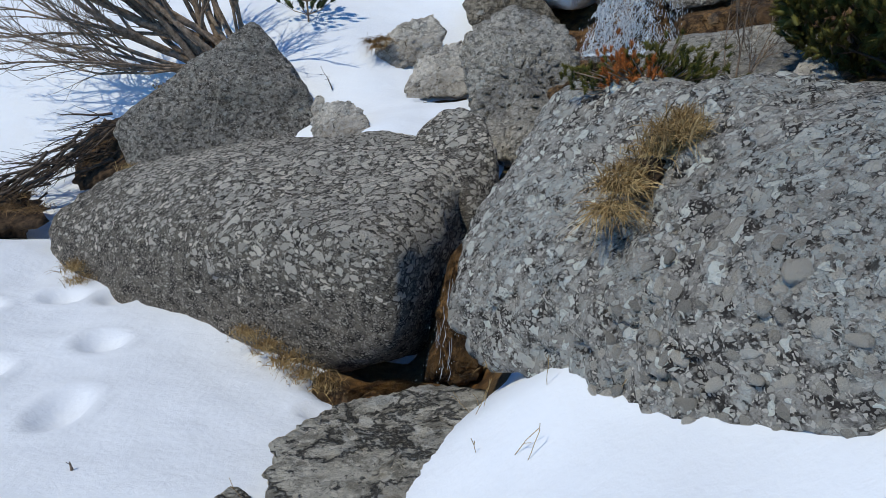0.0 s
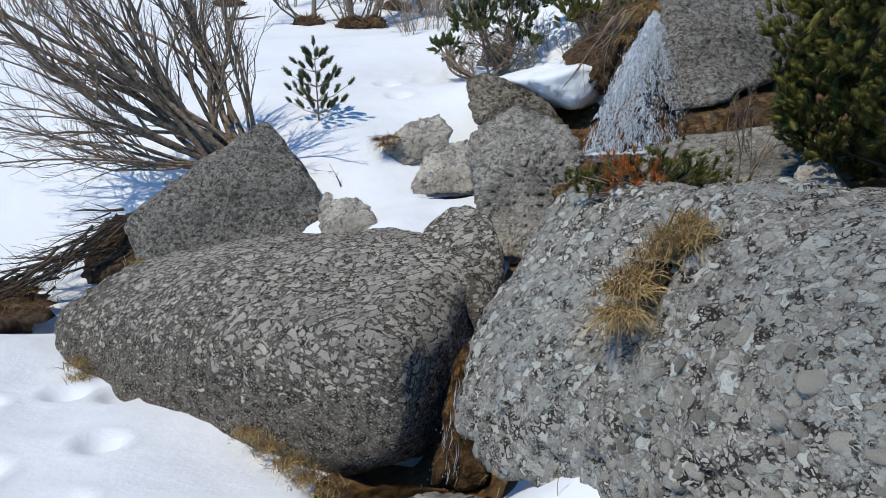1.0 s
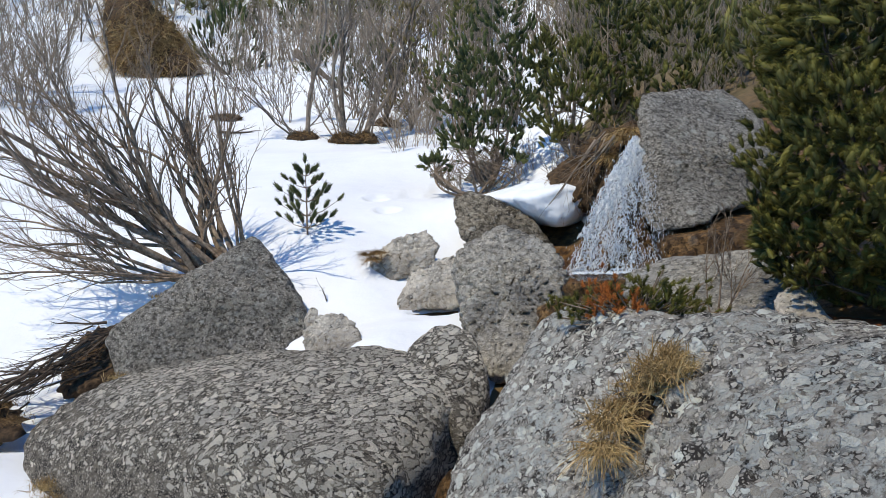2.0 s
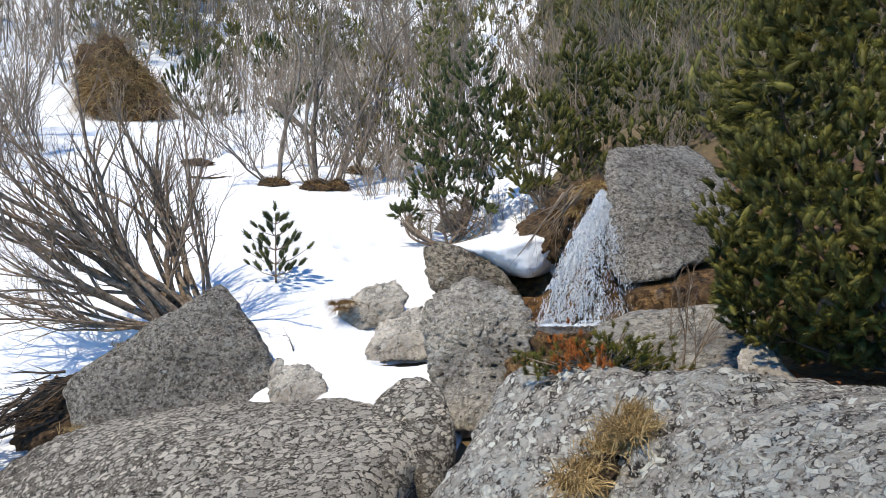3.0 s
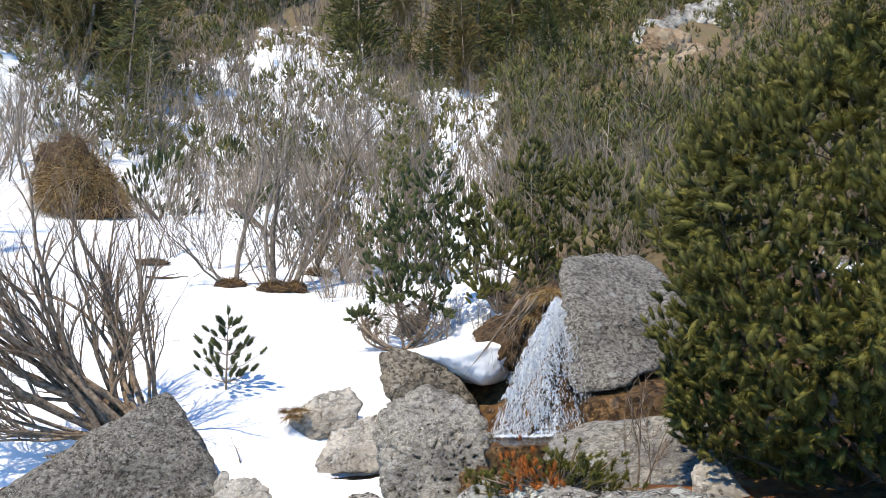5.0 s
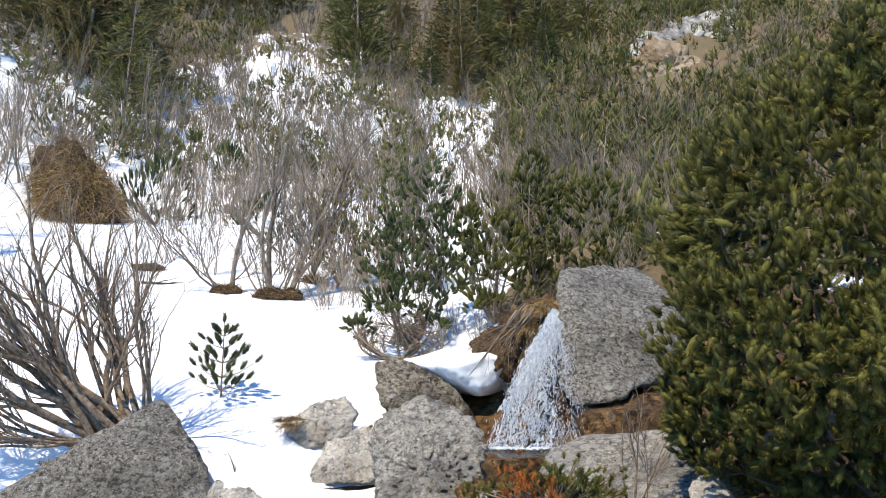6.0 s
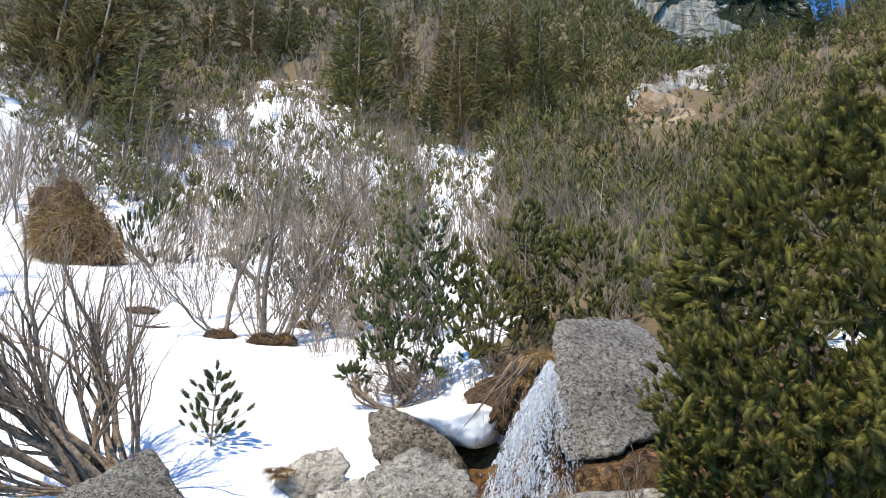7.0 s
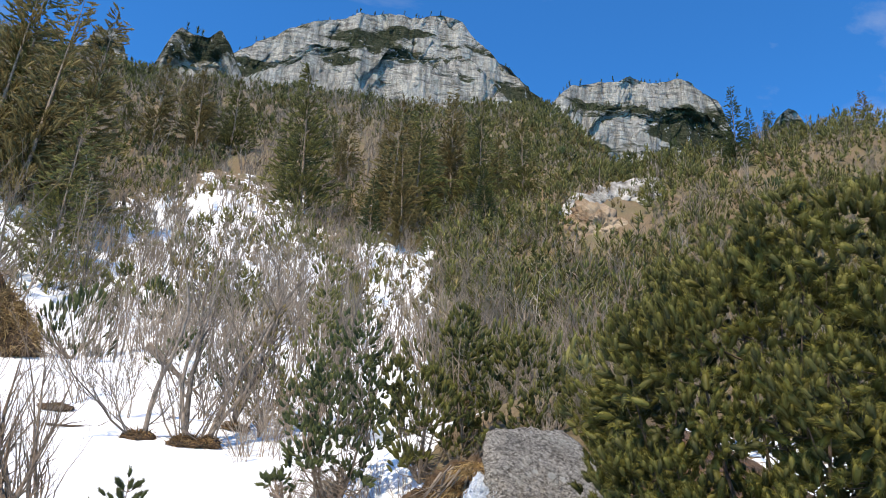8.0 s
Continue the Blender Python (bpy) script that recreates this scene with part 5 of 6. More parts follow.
M_BARE_FAR = two_tone("hillside_twigs", (0.11, 0.083, 0.062), (0.40, 0.32, 0.24), 2.0, 0.9, 0.1, 0.01, (0.3, 0.7), "object")
BARE = [bare_kind(200 + k, t, c, w, m, l) for k, (t, c, w, m, l) in enumerate((
    (2.8, 8, 0.022, M_BARE_FAR, "leafless grey-brown shrub on the snowy slope"), (3.6, 6, 0.03, M_BARE_FAR, "tall leafless grey shrub on the snowy slope"),
    (2.1, 10, 0.016, M_BARE_FAR, "dense leafless brown thicket on the slope"), (4.4, 4, 0.04, M_BARK_GREY, "slim leafless grey tree on the slope")))]
SPRUCE = [spruce_kind(300 + k, t, w, m, l) for k, (t, w, m, l) in enumerate((
    (5.0, 1.3, M_NEEDLE_FAR, "olive green spruce on the wooded slope"), (6.0, 1.3, M_NEEDLE_BROWN, "brownish spruce on the wooded slope"), (5.0, 1.1, M_NEEDLE_DARK, "dark green spruce on the skyline")))]
FARP = [far_pine_kind(400 + k, m, l) for k, (m, l) in enumerate(((M_NEEDLE_FAR, "olive dwarf pine thicket on the slope"), (M_NEEDLE_DARK, "dark dwarf pine thicket on the slope"), (M_NEEDLE, "green dwarf pine on the slope")))]
first_use = set()


def set_down(kind, x, y, scale, r, sink=0.1):
    m = pose(*on_ground(x, y, sink), r.uniform(-4, 4), r.uniform(-4, 4), r.uniform(0, 360)) @ Matrix.Diagonal((scale, scale, scale * r.uniform(0.85, 1.2), 1))
    if kind not in first_use:
        first_use.add(kind)
        kind.matrix_basis = m
        return
    ob = copy_thing(kind, Matrix.Identity(4))
    ob.matrix_basis = m


def plant_hillside():
    r = random.Random(2024)
    # bare shrubs, thick everywhere but in the two snow gullies
    done = 0
    while done < 160:
        y = 15.5 * math.exp(r.random() * math.log(55 / 15.5))
        q = r.uniform(-0.68, 0.95)
        open_snow = abs(q + 0.36) < 0.17 and y < 24 or abs(q - 0.115) < 0.04 and y < 34
        if open_snow or 0.36 < q < 0.53 and 41 < y < 52 or (q > 0.30 and r.random() < 0.5) or (y < 27 and -0.5 < q < 0.12 and r.random() < 0.72):
            continue
        k = r.random()
        kind = BARE[0] if k < 0.38 else BARE[1] if k < 0.62 else BARE[2] if k < 0.85 else BARE[3]
        set_down(kind, q * y, y, r.uniform(0.7, 1.1), r)
        done += 1
    for _ in range(190):
        y = 13.0 * math.exp(r.random() * math.log(60 / 13.0))
        q = r.uniform(-0.68, 0.95)
        chance = 0.95 if q > 0.16 else 0.55 if abs(q + 0.52) < 0.12 else 0.16
        if y < 24 and q < 0.12 or 0.36 < q < 0.53 and 42 < y < 51 or r.random() > chance:
            continue
        set_down(FARP[r.choice((0, 0, 1, 2))], q * y, y, r.uniform(0.6, 1.15), r)
    for _ in range(80):
        y = r.uniform(45, 190)
        q = r.uniform(-0.60, 0.95)
        if y < 75 and q < 0.0 and r.random() < 0.7 or 0.28 < q < 0.65 and y < 75:
            continue
        set_down(SPRUCE[r.choice((0, 1, 0, 2))], q * y, y, r.uniform(0.75, 1.45), r)
    for q, y, s in ((-.36, 38, 1.5), (-.42, 44, 1.2), (-.33, 48, 1.2), (-.50, 46, 1.3), (.08, 62, 1.7), (.03, 58, 1.1), (.13, 64, 1.6), (-.05, 70, 1.8), (.10, 72, 1.9), (.19, 66, 1.6), (-.07, 74, 1.5), (.21, 70, 1.7), (.02, 80, 1.6)):
        set_down(SPRUCE[2 if s > 1.65 else 1 if s > 1.55 else 0], q * y, y, s, r)
    for x, y, s in ((-1.9, 20.5, .62), (0.4, 19.5, .5), (-6.4, 30.5, .8), (-2.6, 20.0, .5), (-1.0, 18, .7), (0.2, 17.2, .7), (-3.5, 22, .8), (1.0, 16.5, .6), (-12.0, 34, .8)):
        set_down(FARP[1], x, y, s, r)
    for x, y, k, s in ((-5.2, 18.3, 0, .8), (-9.2, 17.5, 0, .9), (-8.0, 14.2, 2, .6), (-0.6, 15.4, 0, .75), (-3.9, 16.6, 2, .9), (0.9, 14.0, 2, .7), (1.3, 17.5, 1, .9), (3.2, 12.6, 2, .7), (4.2, 13.5, 0, .8), (5.4, 13.0, 2, .8), (2.4, 14.5, 0, .8), (0.85, 21.5, 3, .7), (3.6, 15.5, 1, .8), (5.5, 16.5, 0, .9), (7.5, 14.0, 2, 1.0), (.5, 9.8, 2, .30), (1.0, 9.6, 2, .30), (.1, 9.9, 2, .28), (.8, 9.3, 2, .26), (1.5, 9.5, 2, .3), (1.2, 8.5, 2, .24), (1.9, 9.5, 2, .3), (2.5, 9.5, 2, .3), (-.6, 12.8, 2, .6), (-1.0, 13.6, 0, .6), (2.6, 11.6, 0, .7), (3.4, 11.4, 2, .8), (-.3, 11.9, 2, .5), (1.25, 14.5, 0, .85), (1.9, 12.6, 2, .7), (4.0, 12.0, 0, .7), (-.9, 11.9, 2, .4), (2.9, 12.4, 2, .8), (2.3, 7.9, 2, .3), (2.8, 8.1, 2, .36), (1.9, 8.1, 2, .3), (3.2, 8.2, 2, .4), (2.6, 7.6, 2, .3), (3.7, 8.6, 2, .5), (-1.9, 19.0, 0, .9), (-6.4, 22.5, 2, 1.1), (-5.2, 23.5, 2, 1.1), (-4.2, 23.0, 2, 1.0)):
        set_down(BARE[k], x, y, s, r)
    for x, y, s in ((-10.5, 27, 1.1), (-12.5, 29, 1.2), (-9.6, 30, 1.1), (-13.5, 26, 1.1), (-15, 31, 1.2), (-8.2, 33, 1.1), (-11.2, 34, 1.2), (-12, 25, .9), (-14, 28, 1.0)):
        set_down(BARE[3], x, y, s, r)
    # tall conifers that stand out over the thicket: kind, side / distance, distance, height
    for k, q, y, tall in ((1, -.475, 44, 15.5), (1, -.42, 43, 14.0), (1, -.365, 46, 14.0), (0, -.445, 48, 15.0), (0, -.040, 60, 14.0), (1, .086, 56, 13.5), (0, .128, 57, 12.0), (1, .11, 52, 9.0), (0, .224, 60, 11.0), (1, .18, 63, 12.5), (0, .295, 60, 9.0), (2, .70, 62, 5.0), (2, .735, 62, 4.6), (2, .66, 64, 4.0), (1, -.20, 85, 14.0), (0, -.15, 88, 13.0), (1, -.26, 84, 12.0)):
        set_down(SPRUCE[k], q * y, y, tall / (6.0 if k == 1 else 5.0), r, 0.2)
    for q, y, s in ((.58, 42, 1.0), (.62, 43, .9), (.59, 44, 1.1), (.33, 45, .9), (.36, 55, 1.2), (.42, 56, 1.3), (.48, 57, 1.3), (.55, 57, 1.3), (.39, 56, 1.2), (.45, 57, 1.1), (.52, 57, 1.2), (.58, 52, 1.1), (.62, 48, 1.1)):
        set_down(FARP[0], q * y, y, s, r)


def scatter(g, count, y0, y1, q0, q1, drop, clump=0.0):
    """Places on the slope, even over the view of it; drop(q, y) gives the share left out."""
    y = y0 * np.exp(g.random(count) * np.log(y1 / y0))
    q = g.uniform(q0, q1, count)
    patch = hash_noise(np.c_[q * 40, np.log(y) * 14, np.zeros(count)], 0.30, 3, 8.0)
    keep = g.random(count) > drop(q, y) + clump * patch
    y, q = y[keep], q[keep]
    return np.c_[q * y, y, ground_z(q * y, y)]


def far_thicket():
    """Bare woods too far off to count: slim stems and twigs."""
    g = np.random.default_rng(11)
    spots = scatter(g, 6200, 24, 195, -0.75, 1.0, lambda q, y: 0.25 + 0.15 * (q < 0.1) * (y < 42) + 0.40 * (q < -0.22) * (y < 40) + 0.5 * (q > 0.25) + 0.8 * (np.hypot((q - 0.45) / 0.08, (y - 46) / 4) < 1) + 0.5 * (np.abs(q - 0.115) < 0.045) * (y < 50) + 0.10 * (np.abs(q + 0.14) < 0.08) * (y < 62))
    n, stems, twigs = len(spots), 5, 7
    d = spots[:, 1]
    tall = g.uniform(1.6, 3.2, n) * (1 + np.clip(d - 50, 0, 100) / 90)
    base = spots[:, None] + np.concatenate([g.normal(0, 0.22, (n, stems, 2)) * tall[:, None, None] / 2, np.full((n, stems, 1), -0.1)], 2)
    way = np.concatenate([g.normal(0, 0.22, (n, stems, 2)), np.ones((n, stems, 1))], 2)
    tip = base + way * (tall[:, None] * g.uniform(0.6, 1.0, (n, stems)))[..., None]
    f = g.uniform(0.25, 0.85, (n, stems, twigs))[..., None]
    tb = base[:, :, None] * (1 - f) + tip[:, :, None] * f
    tw = np.concatenate([g.normal(0, 0.5, (n, stems, twigs, 2)), g.uniform(0.35, 1.0, (n, stems, twigs, 1))], 3)
    tt = tb + tw * (tall[:, None, None] * g.uniform(0.15, 0.34, (n, stems, twigs)))[..., None]
    a = np.concatenate([base.reshape(-1, 3), tb.reshape(-1, 3)])
    b = np.concatenate([tip.reshape(-1, 3), tt.reshape(-1, 3)])
    w = np.concatenate([np.repeat(0.016 + 0.00045 * d, stems), np.repeat(0.008 + 0.0003 * d, stems * twigs)])
    side = np.stack([g.normal(1, 0.2, len(a)), g.normal(0, 0.6, len(a)), np.zeros(len(a))], 1)
    side = side / np.linalg.norm(side, axis=1)[:, None] * w[:, None]
    v = np.stack([a - side, a + side, b], 1).reshape(-1, 3)
    me = mesh_from("thicket", v, np.arange(len(v)).reshape(-1, 3), M_BARE_WOOD)
    tagged(new("thicket", me), "grey-brown leafless thicket covering the distant slope", "thicket", kind="stuff")


def far_pines(name, label, material, count, seed, drop, y0=30, y1=200):
    g = np.random.default_rng(seed)
    spots = scatter(g, count, y0, y1, -0.75, 1.0, drop, 1.6 if seed % 2 else -1.6)
    n, per_ = len(spots), 12
    d = spots[:, 1]
    size = g.uniform(0.7, 1.3, n) * (0.6 + d / 90)
    u = g.normal(size=(n, per_, 3))
    u /= np.linalg.norm(u, axis=2)[..., None]
    u[..., 2] = np.abs(u[..., 2])
    at = spots[:, None] + u * (size[:, None, None] * np.array([1.0, 1.0, 1.25]))
    way = u * 0.7 + np.array([0, 0, 0.8])
    me = shoots_mesh(name, at.reshape(-1, 3), way.reshape(-1, 3), np.repeat(size * 0.62, per_), material, 12, 0.13, 0.6, 1.0, seed)
    tagged(new(name, me), label, "pine wood", kind="stuff")


M_BARE_WOOD = two_tone("bare_wood", (0.11, 0.083, 0.062), (0.42, 0.335, 0.255), 0.4, 0.9, 0.1, 0.01, (0.3, 0.7), "island")


def cliff_trees():
    """Conifers fringing the crest and ledges of the far mountain."""
    g = np.random.default_rng(5)
    for ob in [o for o in scene.objects if o.name.split(".")[0] in ("mountain", "cliff", "rock_knob")]:
        spots = [v.co[:] for v in ob.data.vertices if v.normal.z > 0.55]
        if len(spots) < 10:
            continue
        pick_ = np.array(spots)[g.integers(0, len(spots), 420 if ob.name == "mountain" else 160 if ob.name == "cliff" else 14)]
        size = g.uniform(2.0, 4.5, len(pick_))
        me = shoots_mesh("pine_wood", pick_, np.tile((0, 0, 1.0), (len(pick_), 1)) + g.normal(0, 0.1, pick_.shape), size, M_NEEDLE_DARK, 22, 0.12, 1.0, 0.8, 9)
        tagged(new("pine_wood", me), "dark conifers fringing the cliff ledges", "pine wood", kind="stuff")


cliff_trees()
plant_hillside()
far_thicket()
far_pines("pine_wood", "olive green dwarf pine scrub covering the distant slope", M_NEEDLE_FAR, 3800, 21, lambda q, y: 0.02 + 0.82 * (q < 0.17) * (y < 95) + 0.35 * (q < 0.17) * (y >= 95) + 0.9 * (np.hypot((q - 0.45) / 0.08, (y - 46) / 4) < 1))
far_pines("pine_wood", "brownish conifers scattered over the distant slope", M_NEEDLE_BROWN, 800, 22, lambda q, y: 0.45 + 0.4 * (q < 0.1) * (y < 60))
far_pines("pine_wood", "dark green conifers along the crest of the slope", M_NEEDLE_DARK, 900, 23, lambda q, y: 0.3 + 0.6 * (q < 0.1) * (y < 110), 60, 220)


# ---- grass ----
def tuft(foot, name, label, count, length, seed, lean=(0, 0, 0), spread=0.05, flat=0.9, material=M_STRAW, category="grass tuft", width=0.0022):
    g = np.random.default_rng(seed)
    v, f = [], []
    for _ in range(count):
        a, tilt = g.uniform(0, 2 * np.pi), abs(g.normal(0, flat * 0.5)) + 0.1
        d = Vector((math.cos(a) * math.sin(tilt), math.sin(a) * math.sin(tilt), math.cos(tilt))) + Vector(lean)
        p = Vector((g.normal(0, spread), g.normal(0, spread), -0.01))
        ln = length * g.uniform(0.5, 1.15)
        side = d.cross(Vector((g.normal(), g.normal(), g.normal()))).normalized() * width * g.uniform(0.7, 1.3)
        b = len(v)
        for k in range(5):
            s = k / 4
            q = p + d.normalized() * ln * s + Vector((0, 0, -ln * 0.55 * s * s))
            v += [q - side * (1 - 0.85 * s), q + side * (1 - 0.85 * s)]
        f += [(b + 2 * k, b + 2 * k + 1, b + 2 * k + 3, b + 2 * k + 2) for k in range(4)]
    ob = new(name, mesh_from(name, v, f, material))
    ob.location = foot
    return tagged(ob, label, category)


for k, (p, n, ln, lean, sp) in enumerate((
    ((.50, 2.30, 1.0), 420, .17, (0, -.5, -.35), .035), ((.46, 2.22, .95), 380, .17, (-.1, -.6, -.5), .03), ((.54, 2.36, 1.03), 220, .14, (0, -.4, -.1), .03), ((.70, 2.36, 1.15), 620, .18, (0, -.35, .05), .04), ((.62, 2.38, 1.09), 260, .12, (0, -.4, -.2), .04), ((.66, 2.37, 1.12), 200, .12, (0, -.4, -.1), .03), ((.74, 2.42, 1.18), 300, .16, (.1, -.3, .1), .03))):
    tuft(p, "grass_tuft", "dry straw-coloured grass tuft in a crack of the boulder", n, ln, 500 + k, lean, sp)
for k, (p, n, ln) in enumerate(((( -2.42, 4.18, .06), 200, .16), ((-2.36, 4.08, .02), 140, .13), ((-1.12, 3.33, .0), 220, .12), ((-1.0, 3.22, -.03), 260, .13), ((-.88, 3.13, -.06), 300, .13), ((-.77, 3.06, -.09), 260, .13), ((-.67, 3.0, -.12), 180, .11), ((-2.55, 5.38, .42), 100, .12), ((-2.45, 6.0, .95), 120, .10), ((1.05, 2.9, 1.22), 140, .10), ((.12, 2.42, .30), 80, .08), ((.95, 1.32, .72), 60, .08))):
    tuft(p, "grass_tuft", "dry golden grass tuft at the foot of a boulder", n, ln, 520 + k, (0, -.25, 0), .04)
def grass_over(host, count, length, seed, width, label, material, droop=0.45):
    """Dead grass and litter matted over a mound, blade by blade, as one part of it."""
    g = np.random.default_rng(seed)
    spots = [v for v in host.data.vertices if v.normal.y < 0.35 and v.normal.z > -0.5]
    v_, f_ = [], []
    for _ in range(count):
        v = spots[int(g.integers(len(spots)))]
        d = (v.normal * 0.8 + Vector((g.normal(0, .6), g.normal(0, .5), g.normal(-.15, .6)))).normalized()
        ln = length * g.uniform(0.35, 1.2)
        side = d.cross(Vector((g.normal(), g.normal(), g.normal()))).normalized() * width * g.uniform(0.6, 1.4)
        b = len(v_)
        for k in range(4):
            q = k / 3
            c = v.co - v.normal * 0.03 + d * ln * q + Vector((0, 0, -ln * droop * q * q))
            v_ += [c - side * (1 - 0.85 * q), c + side * (1 - 0.85 * q)]
        f_ += [(b + 2 * k, b + 2 * k + 1, b + 2 * k + 3, b + 2 * k + 2) for k in range(3)]
    return tagged(part("grass", mesh_from("grass", v_, f_, material), host, label), kind="stuff")


M_RUSTY_GRASS = two_tone("rusty_grass", (0.10, 0.055, 0.022), (0.34, 0.21, 0.095), 3, 0.85, 0.1, 0.002, (0.35, 0.65), "island")
MOUND = tagged(boulder("earth_mound", [(-10.75, 23.3, 8.15), (-10.2, 23.3, 8.3), (-9.53, 23.3, 8.10), (-8.65, 22.9, 7.10), (-8.1, 22.6, 6.2), (-7.76, 22.3, 5.64), (-8.83, 22.2, 5.35), (-9.5, 22.2, 5.4), (-10.14, 22.4, 5.8), (-10.82, 22.8, 6.6), (-9.5, 25.5, 6.5), (-10.8, 24.6, 6.8), (-8.4, 24.4, 6)], M_EARTH, "brown earth mound with dead grass breaking through snow", level=5, edge=16, rough=0.42, scale=1.0, fine=0.2, seed=60.0), category="mound")
for k, clump_ in enumerate(ROOTS):
    grass_over(clump_, 420, 0.20, 610 + k, 0.006, "brown leaves and dead grass", M_RUSTY_GRASS, 0.3)
grass_over(MOUND, 5200, 0.48, 600, 0.010, "matted brown dead grass", M_RUSTY_GRASS)
grass_over(MOUND, 2600, 0.75, 601, 0.009, "straw-coloured dead grass", M_STRAW)
grass_over(BANK, 1300, 0.20, 680, 0.003, "brown dead grass and litter", M_RUSTY_GRASS, 0.4)
for k, (x, y, z) in enumerate(((1.60, 6.93, 2.25), (1.52, 6.92, 2.08), (1.66, 6.92, 2.32))):
    tuft((x, y, z), "grass_tuft", "straw-coloured grass hanging beside the waterfall", 160, .34, 684 + k, (-.25, -.45, -.75), .035, .5, width=0.003)
PATCH = [(-5.43 + 0.5 * math.cos(a), 17.5 + 0.42 * math.sin(a)) for a in (0, 1.1, 2.0, 3.1, 4.2, 5.3)]
EARTH_PATCH = tagged(boulder("earth_patch", [on_ground(x, y, 0.04) for x, y in PATCH] + [on_ground(-5.43, 17.5, -0.03), on_ground(-5.43, 17.5, 0.15)], M_EARTH, "flat patch of dead grass melted out of the snow", level=4, rough=0.05, scale=2, fine=0.03, seed=61.0), category="earth patch")
grass_over(EARTH_PATCH, 900, 0.14, 690, 0.005, "flattened dead grass", M_RUSTY_GRASS)


boulder("soil_patch", [(.68, 2.44, 1.075), (.58, 2.46, 1.05), (.50, 2.34, .98), (.55, 2.26, .97), (.67, 2.34, 1.04), (.60, 2.45, .9)], M_EARTH, "dark soil caught in the crack between grass tufts", level=4, rough=0.02, scale=8, fine=0.015, seed=66.0, cat="soil")
boulder("needle_litter", [(1.35, 3.0, 1.10), (1.7, 2.7, 1.08), (2.1, 3.0, 1.16), (1.9, 3.5, 1.14), (1.4, 3.6, 1.12), (1.2, 3.3, 1.12), (1.7, 3.2, 1.15), (1.7, 3.2, .9)], M_RUST, "rusty brown pine needle litter behind the boulder", level=5, rough=0.04, scale=4, fine=0.03, seed=67.0, cat="needle litter")
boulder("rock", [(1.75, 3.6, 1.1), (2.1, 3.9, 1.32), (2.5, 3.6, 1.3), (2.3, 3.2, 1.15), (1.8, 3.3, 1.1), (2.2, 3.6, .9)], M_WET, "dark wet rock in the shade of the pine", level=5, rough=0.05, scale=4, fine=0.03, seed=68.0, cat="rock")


for k, (x, y, z) in enumerate(((-.80, 6.72, 1.22), (-.74, 6.68, 1.18), (-.70, 6.66, 1.24))):
    tuft((x, y, z), "grass_tuft", "hanging brown dead grass on the pale rock", 130, .17, 650 + k, (-.1, -.6, -.5), .035, material=M_RUSTY_GRASS, width=0.003)


# ---- dead wood and stalks ----
def stick(name, label, start, way, length, radius, seed, twigs=(3, 2), material=M_TWIG_DARK, wobble=0.15, category="stick", lift=0.0):
    s = Soup()
    grow(s, random.Random(seed), (0, 0, 0), way, length, radius, 2 if len(twigs) > 1 else 1, twigs, wobble, lift, 5, 0.7, 0.5, 0.0012)
    ob = new(name, s.mesh(name, material))
    ob.location = start
    return tagged(ob, label, category)


stick("stick", "dead forked twig sticking out of the snow", (-1.10, 6.2, .86), (-.1, .05, .9), .20, .006, 1, (4, 2), wobble=.3)
stick("stick", "dead branch lying on the snow", on_ground(-4.9, 15.4, -.03), (1, .25, .08), 1.3, .03, 2, (4, 2))
stick("log", "fallen grey trunk leaning in the alder thicket", (-3.46, 16.2, 5.0), (1.26, .1, -.84), 1.65, .10, 3, (3, 2), M_BARK, .06, "log")
r_pile = random.Random(5)
pile = tagged(empty("branch_pile", (-3.05, 5.7, .35)), "heap of dark dead branches between boulder and snow", "branch pile")
for k in range(95):
    s_, f_ = Soup(), r_pile.random()
    o_ = Vector((-2.55, 6.05, .78)).lerp(Vector((-3.45, 5.25, .30)), f_) + Vector((r_pile.gauss(0, .08), r_pile.gauss(0, .14), r_pile.gauss(0, .06)))
    grow(s_, r_pile, o_ - pile.location, (-1, r_pile.uniform(-.8, -.1), r_pile.uniform(-.75, -.15)), r_pile.uniform(.3, .75), r_pile.uniform(.005, .015), 1, (5,), .16, -.01, 5, .6, .5)
    part("branch", s_.mesh("branch", M_TWIG_DARK), pile)
boulder("earth_bank", [(-3.25, 6.0, .50), (-3.05, 6.1, .68), (-2.7, 6.1, .75), (-2.7, 5.7, .40), (-2.95, 5.55, .25), (-3.2, 5.7, .25), (-2.9, 6.4, .5), (-3.0, 5.9, .0)], M_EARTH, "dark earth bank under dead branches", level=5, rough=0.06, scale=4, fine=0.04, seed=64.0, cat="earth bank")
boulder("earth_bank", [(-4.2, 5.5, .18), (-3.6, 5.6, .26), (-3.1, 5.2, .20), (-2.95, 4.85, .16), (-3.4, 4.75, .12), (-4.1, 4.9, .10), (-3.6, 5.2, .30), (-3.5, 5.1, -.1)], M_EARTH, "low dark clump of earth and dead grass by the snow", level=5, rough=0.12, scale=4, fine=0.04, seed=65.0, cat="earth bank")
for k, (x, y, z) in enumerate(((-3.5, 5.0, .28), (-3.25, 4.95, .24), (-3.72, 5.1, .26), (-3.45, 4.85, .20), (-3.1, 5.0, .22), (-3.9, 5.15, .22), (-3.3, 5.2, .27))):
    tuft((x, y, z), "grass_tuft", "matted dead grass on dark earth", 130, .14, 640 + k, (-.1, -.4, -.2), .06, material=M_RUSTY_GRASS)
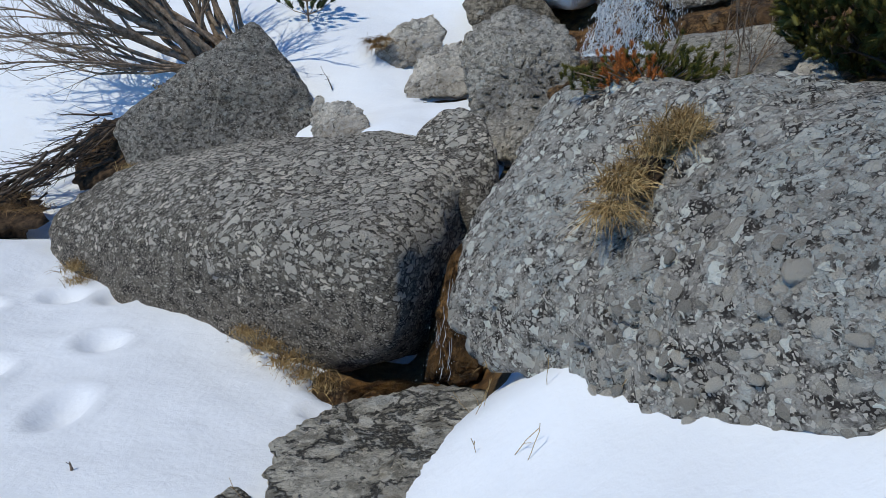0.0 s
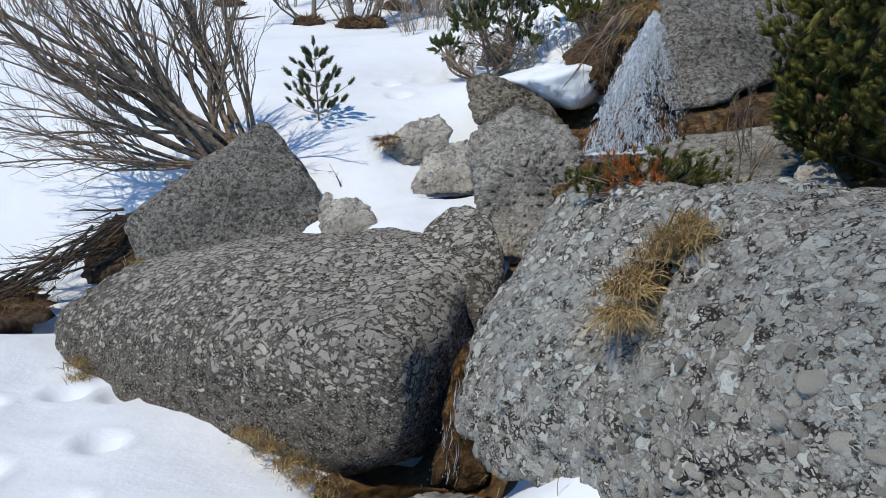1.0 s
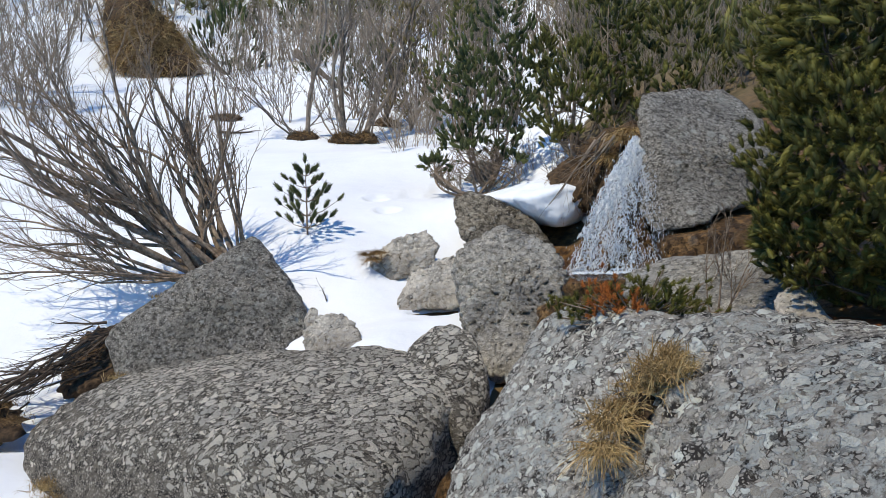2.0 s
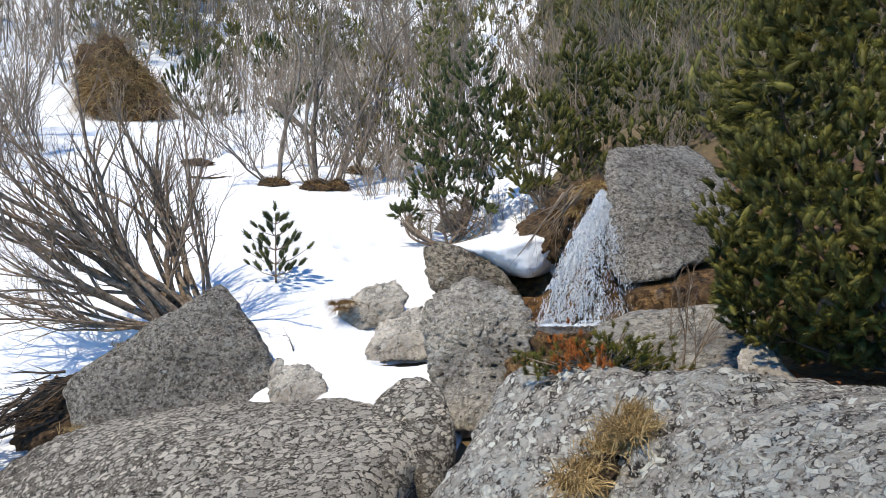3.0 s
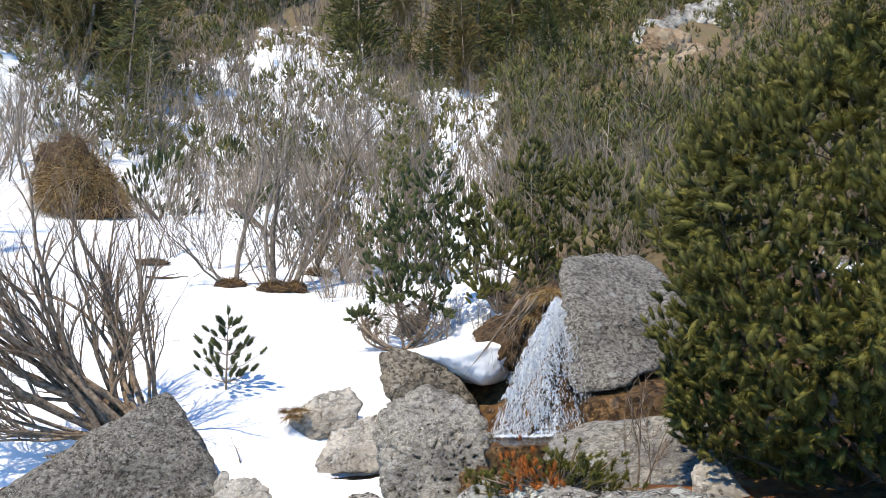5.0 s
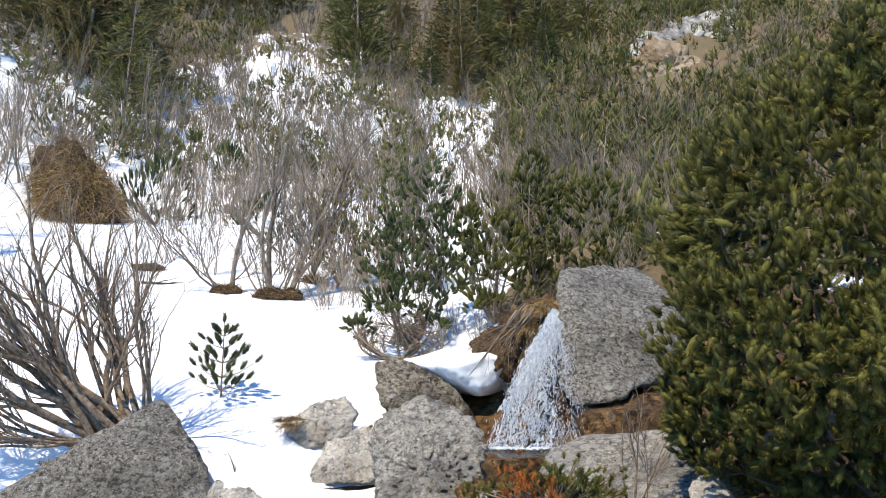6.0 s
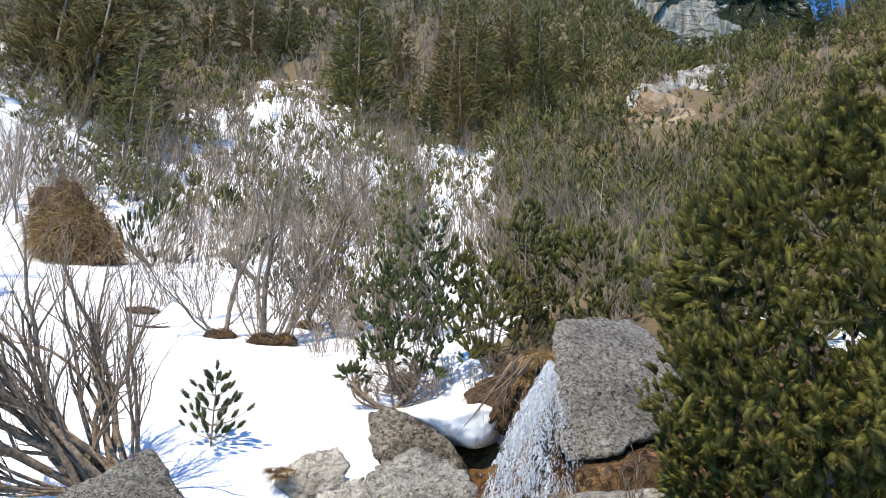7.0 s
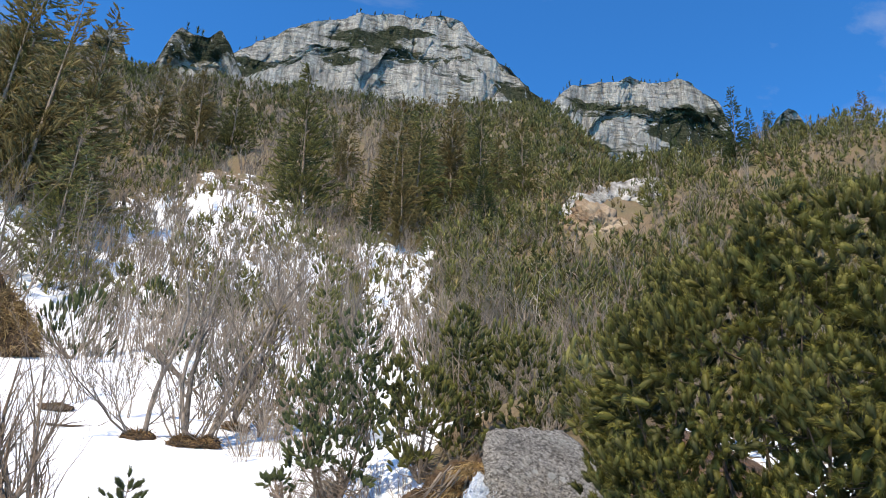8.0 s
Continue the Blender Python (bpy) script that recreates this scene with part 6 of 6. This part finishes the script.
for k, (x, y, wx, ln) in enumerate(((-.72, 1.98, -.3, .16), (-.62, 1.95, -.25, .14), (.02, 2.2, .4, .14), (.05, 2.24, .2, .13), (.25, 2.06, -.1, .12), (.12, 1.85, .5, .15), (.16, 1.8, .35, .13), (.02, 1.95, -.3, .08), (.43, 1.9, .4, .08), (.0, 2.3, -.4, .12))):
    stick("grass_stalk", "thin dry grass stalk standing in snow", on_ground(x, y, .01), (wx, -.2, 1), ln, .0013, 30 + k, (1,), M_STRAW, .12, "grass stalk", -.05)
stick("stick", "short broken stick poking out of the snow", on_ground(-1.42, 2.15, .02), (.0, -.05, 1), .07, .011, 70, (1,), M_BARK, .02)
for k in range(9):
    a = np.random.default_rng(700 + k)
    stick("root", "bare weathered root hanging over the bank by the waterfall", (1.45 + a.uniform(-.12, .22), 6.85 + a.uniform(-.1, .2), 2.2 + a.uniform(-.05, .12)), (-.8 + a.uniform(-.2, .3), -.5, -.9), a.uniform(.4, .8), a.uniform(.008, .018), 700 + k, (3, 2), M_BARK_GREY, .12, "root", -.02)

# ---- the scarp on the slope ----
boulder("scarp", [(17.5, 50, 23.2), (19, 51, 26.2), (22, 52, 26.5), (26, 53, 29.7), (29, 54, 30.2), (27, 50, 25.7), (22, 48, 22.7), (18, 47, 20.7), (23, 56, 24.7)], M_SCREE, "eroded grey scarp below dwarf pines", level=6, edge=10, rough=1.2, scale=0.25, fine=0.6, seed=80.0, cat="scarp")
boulder("scarp", [(15.5, 46, 19.6), (17.5, 47, 23.6), (19.5, 48, 24.6), (19, 45, 20.1), (24, 45, 20.6), (23, 46, 21.6), (19, 50, 21.1)], M_SCARP, "ochre earth scarp with crumbling edges", level=6, edge=10, rough=1.0, scale=0.3, fine=0.5, seed=83.0, cat="scarp")

# ---- pebbles last ----
pebbles(B2, lambda w, n: (w[:, 1] < 2.0) & (w[:, 2] > 0.42) & (w[:, 2] < 1.05) & (n[:, 1] < 0.2) & (w[:, 0] < 1.25), 220, 0.034, 900, 0.4)
pebbles(B1, lambda w, n: (n[:, 2] > 0.15) & (w[:, 1] < 4.7) & (w[:, 2] > 0.2), 240, 0.024, 901, 0.3)
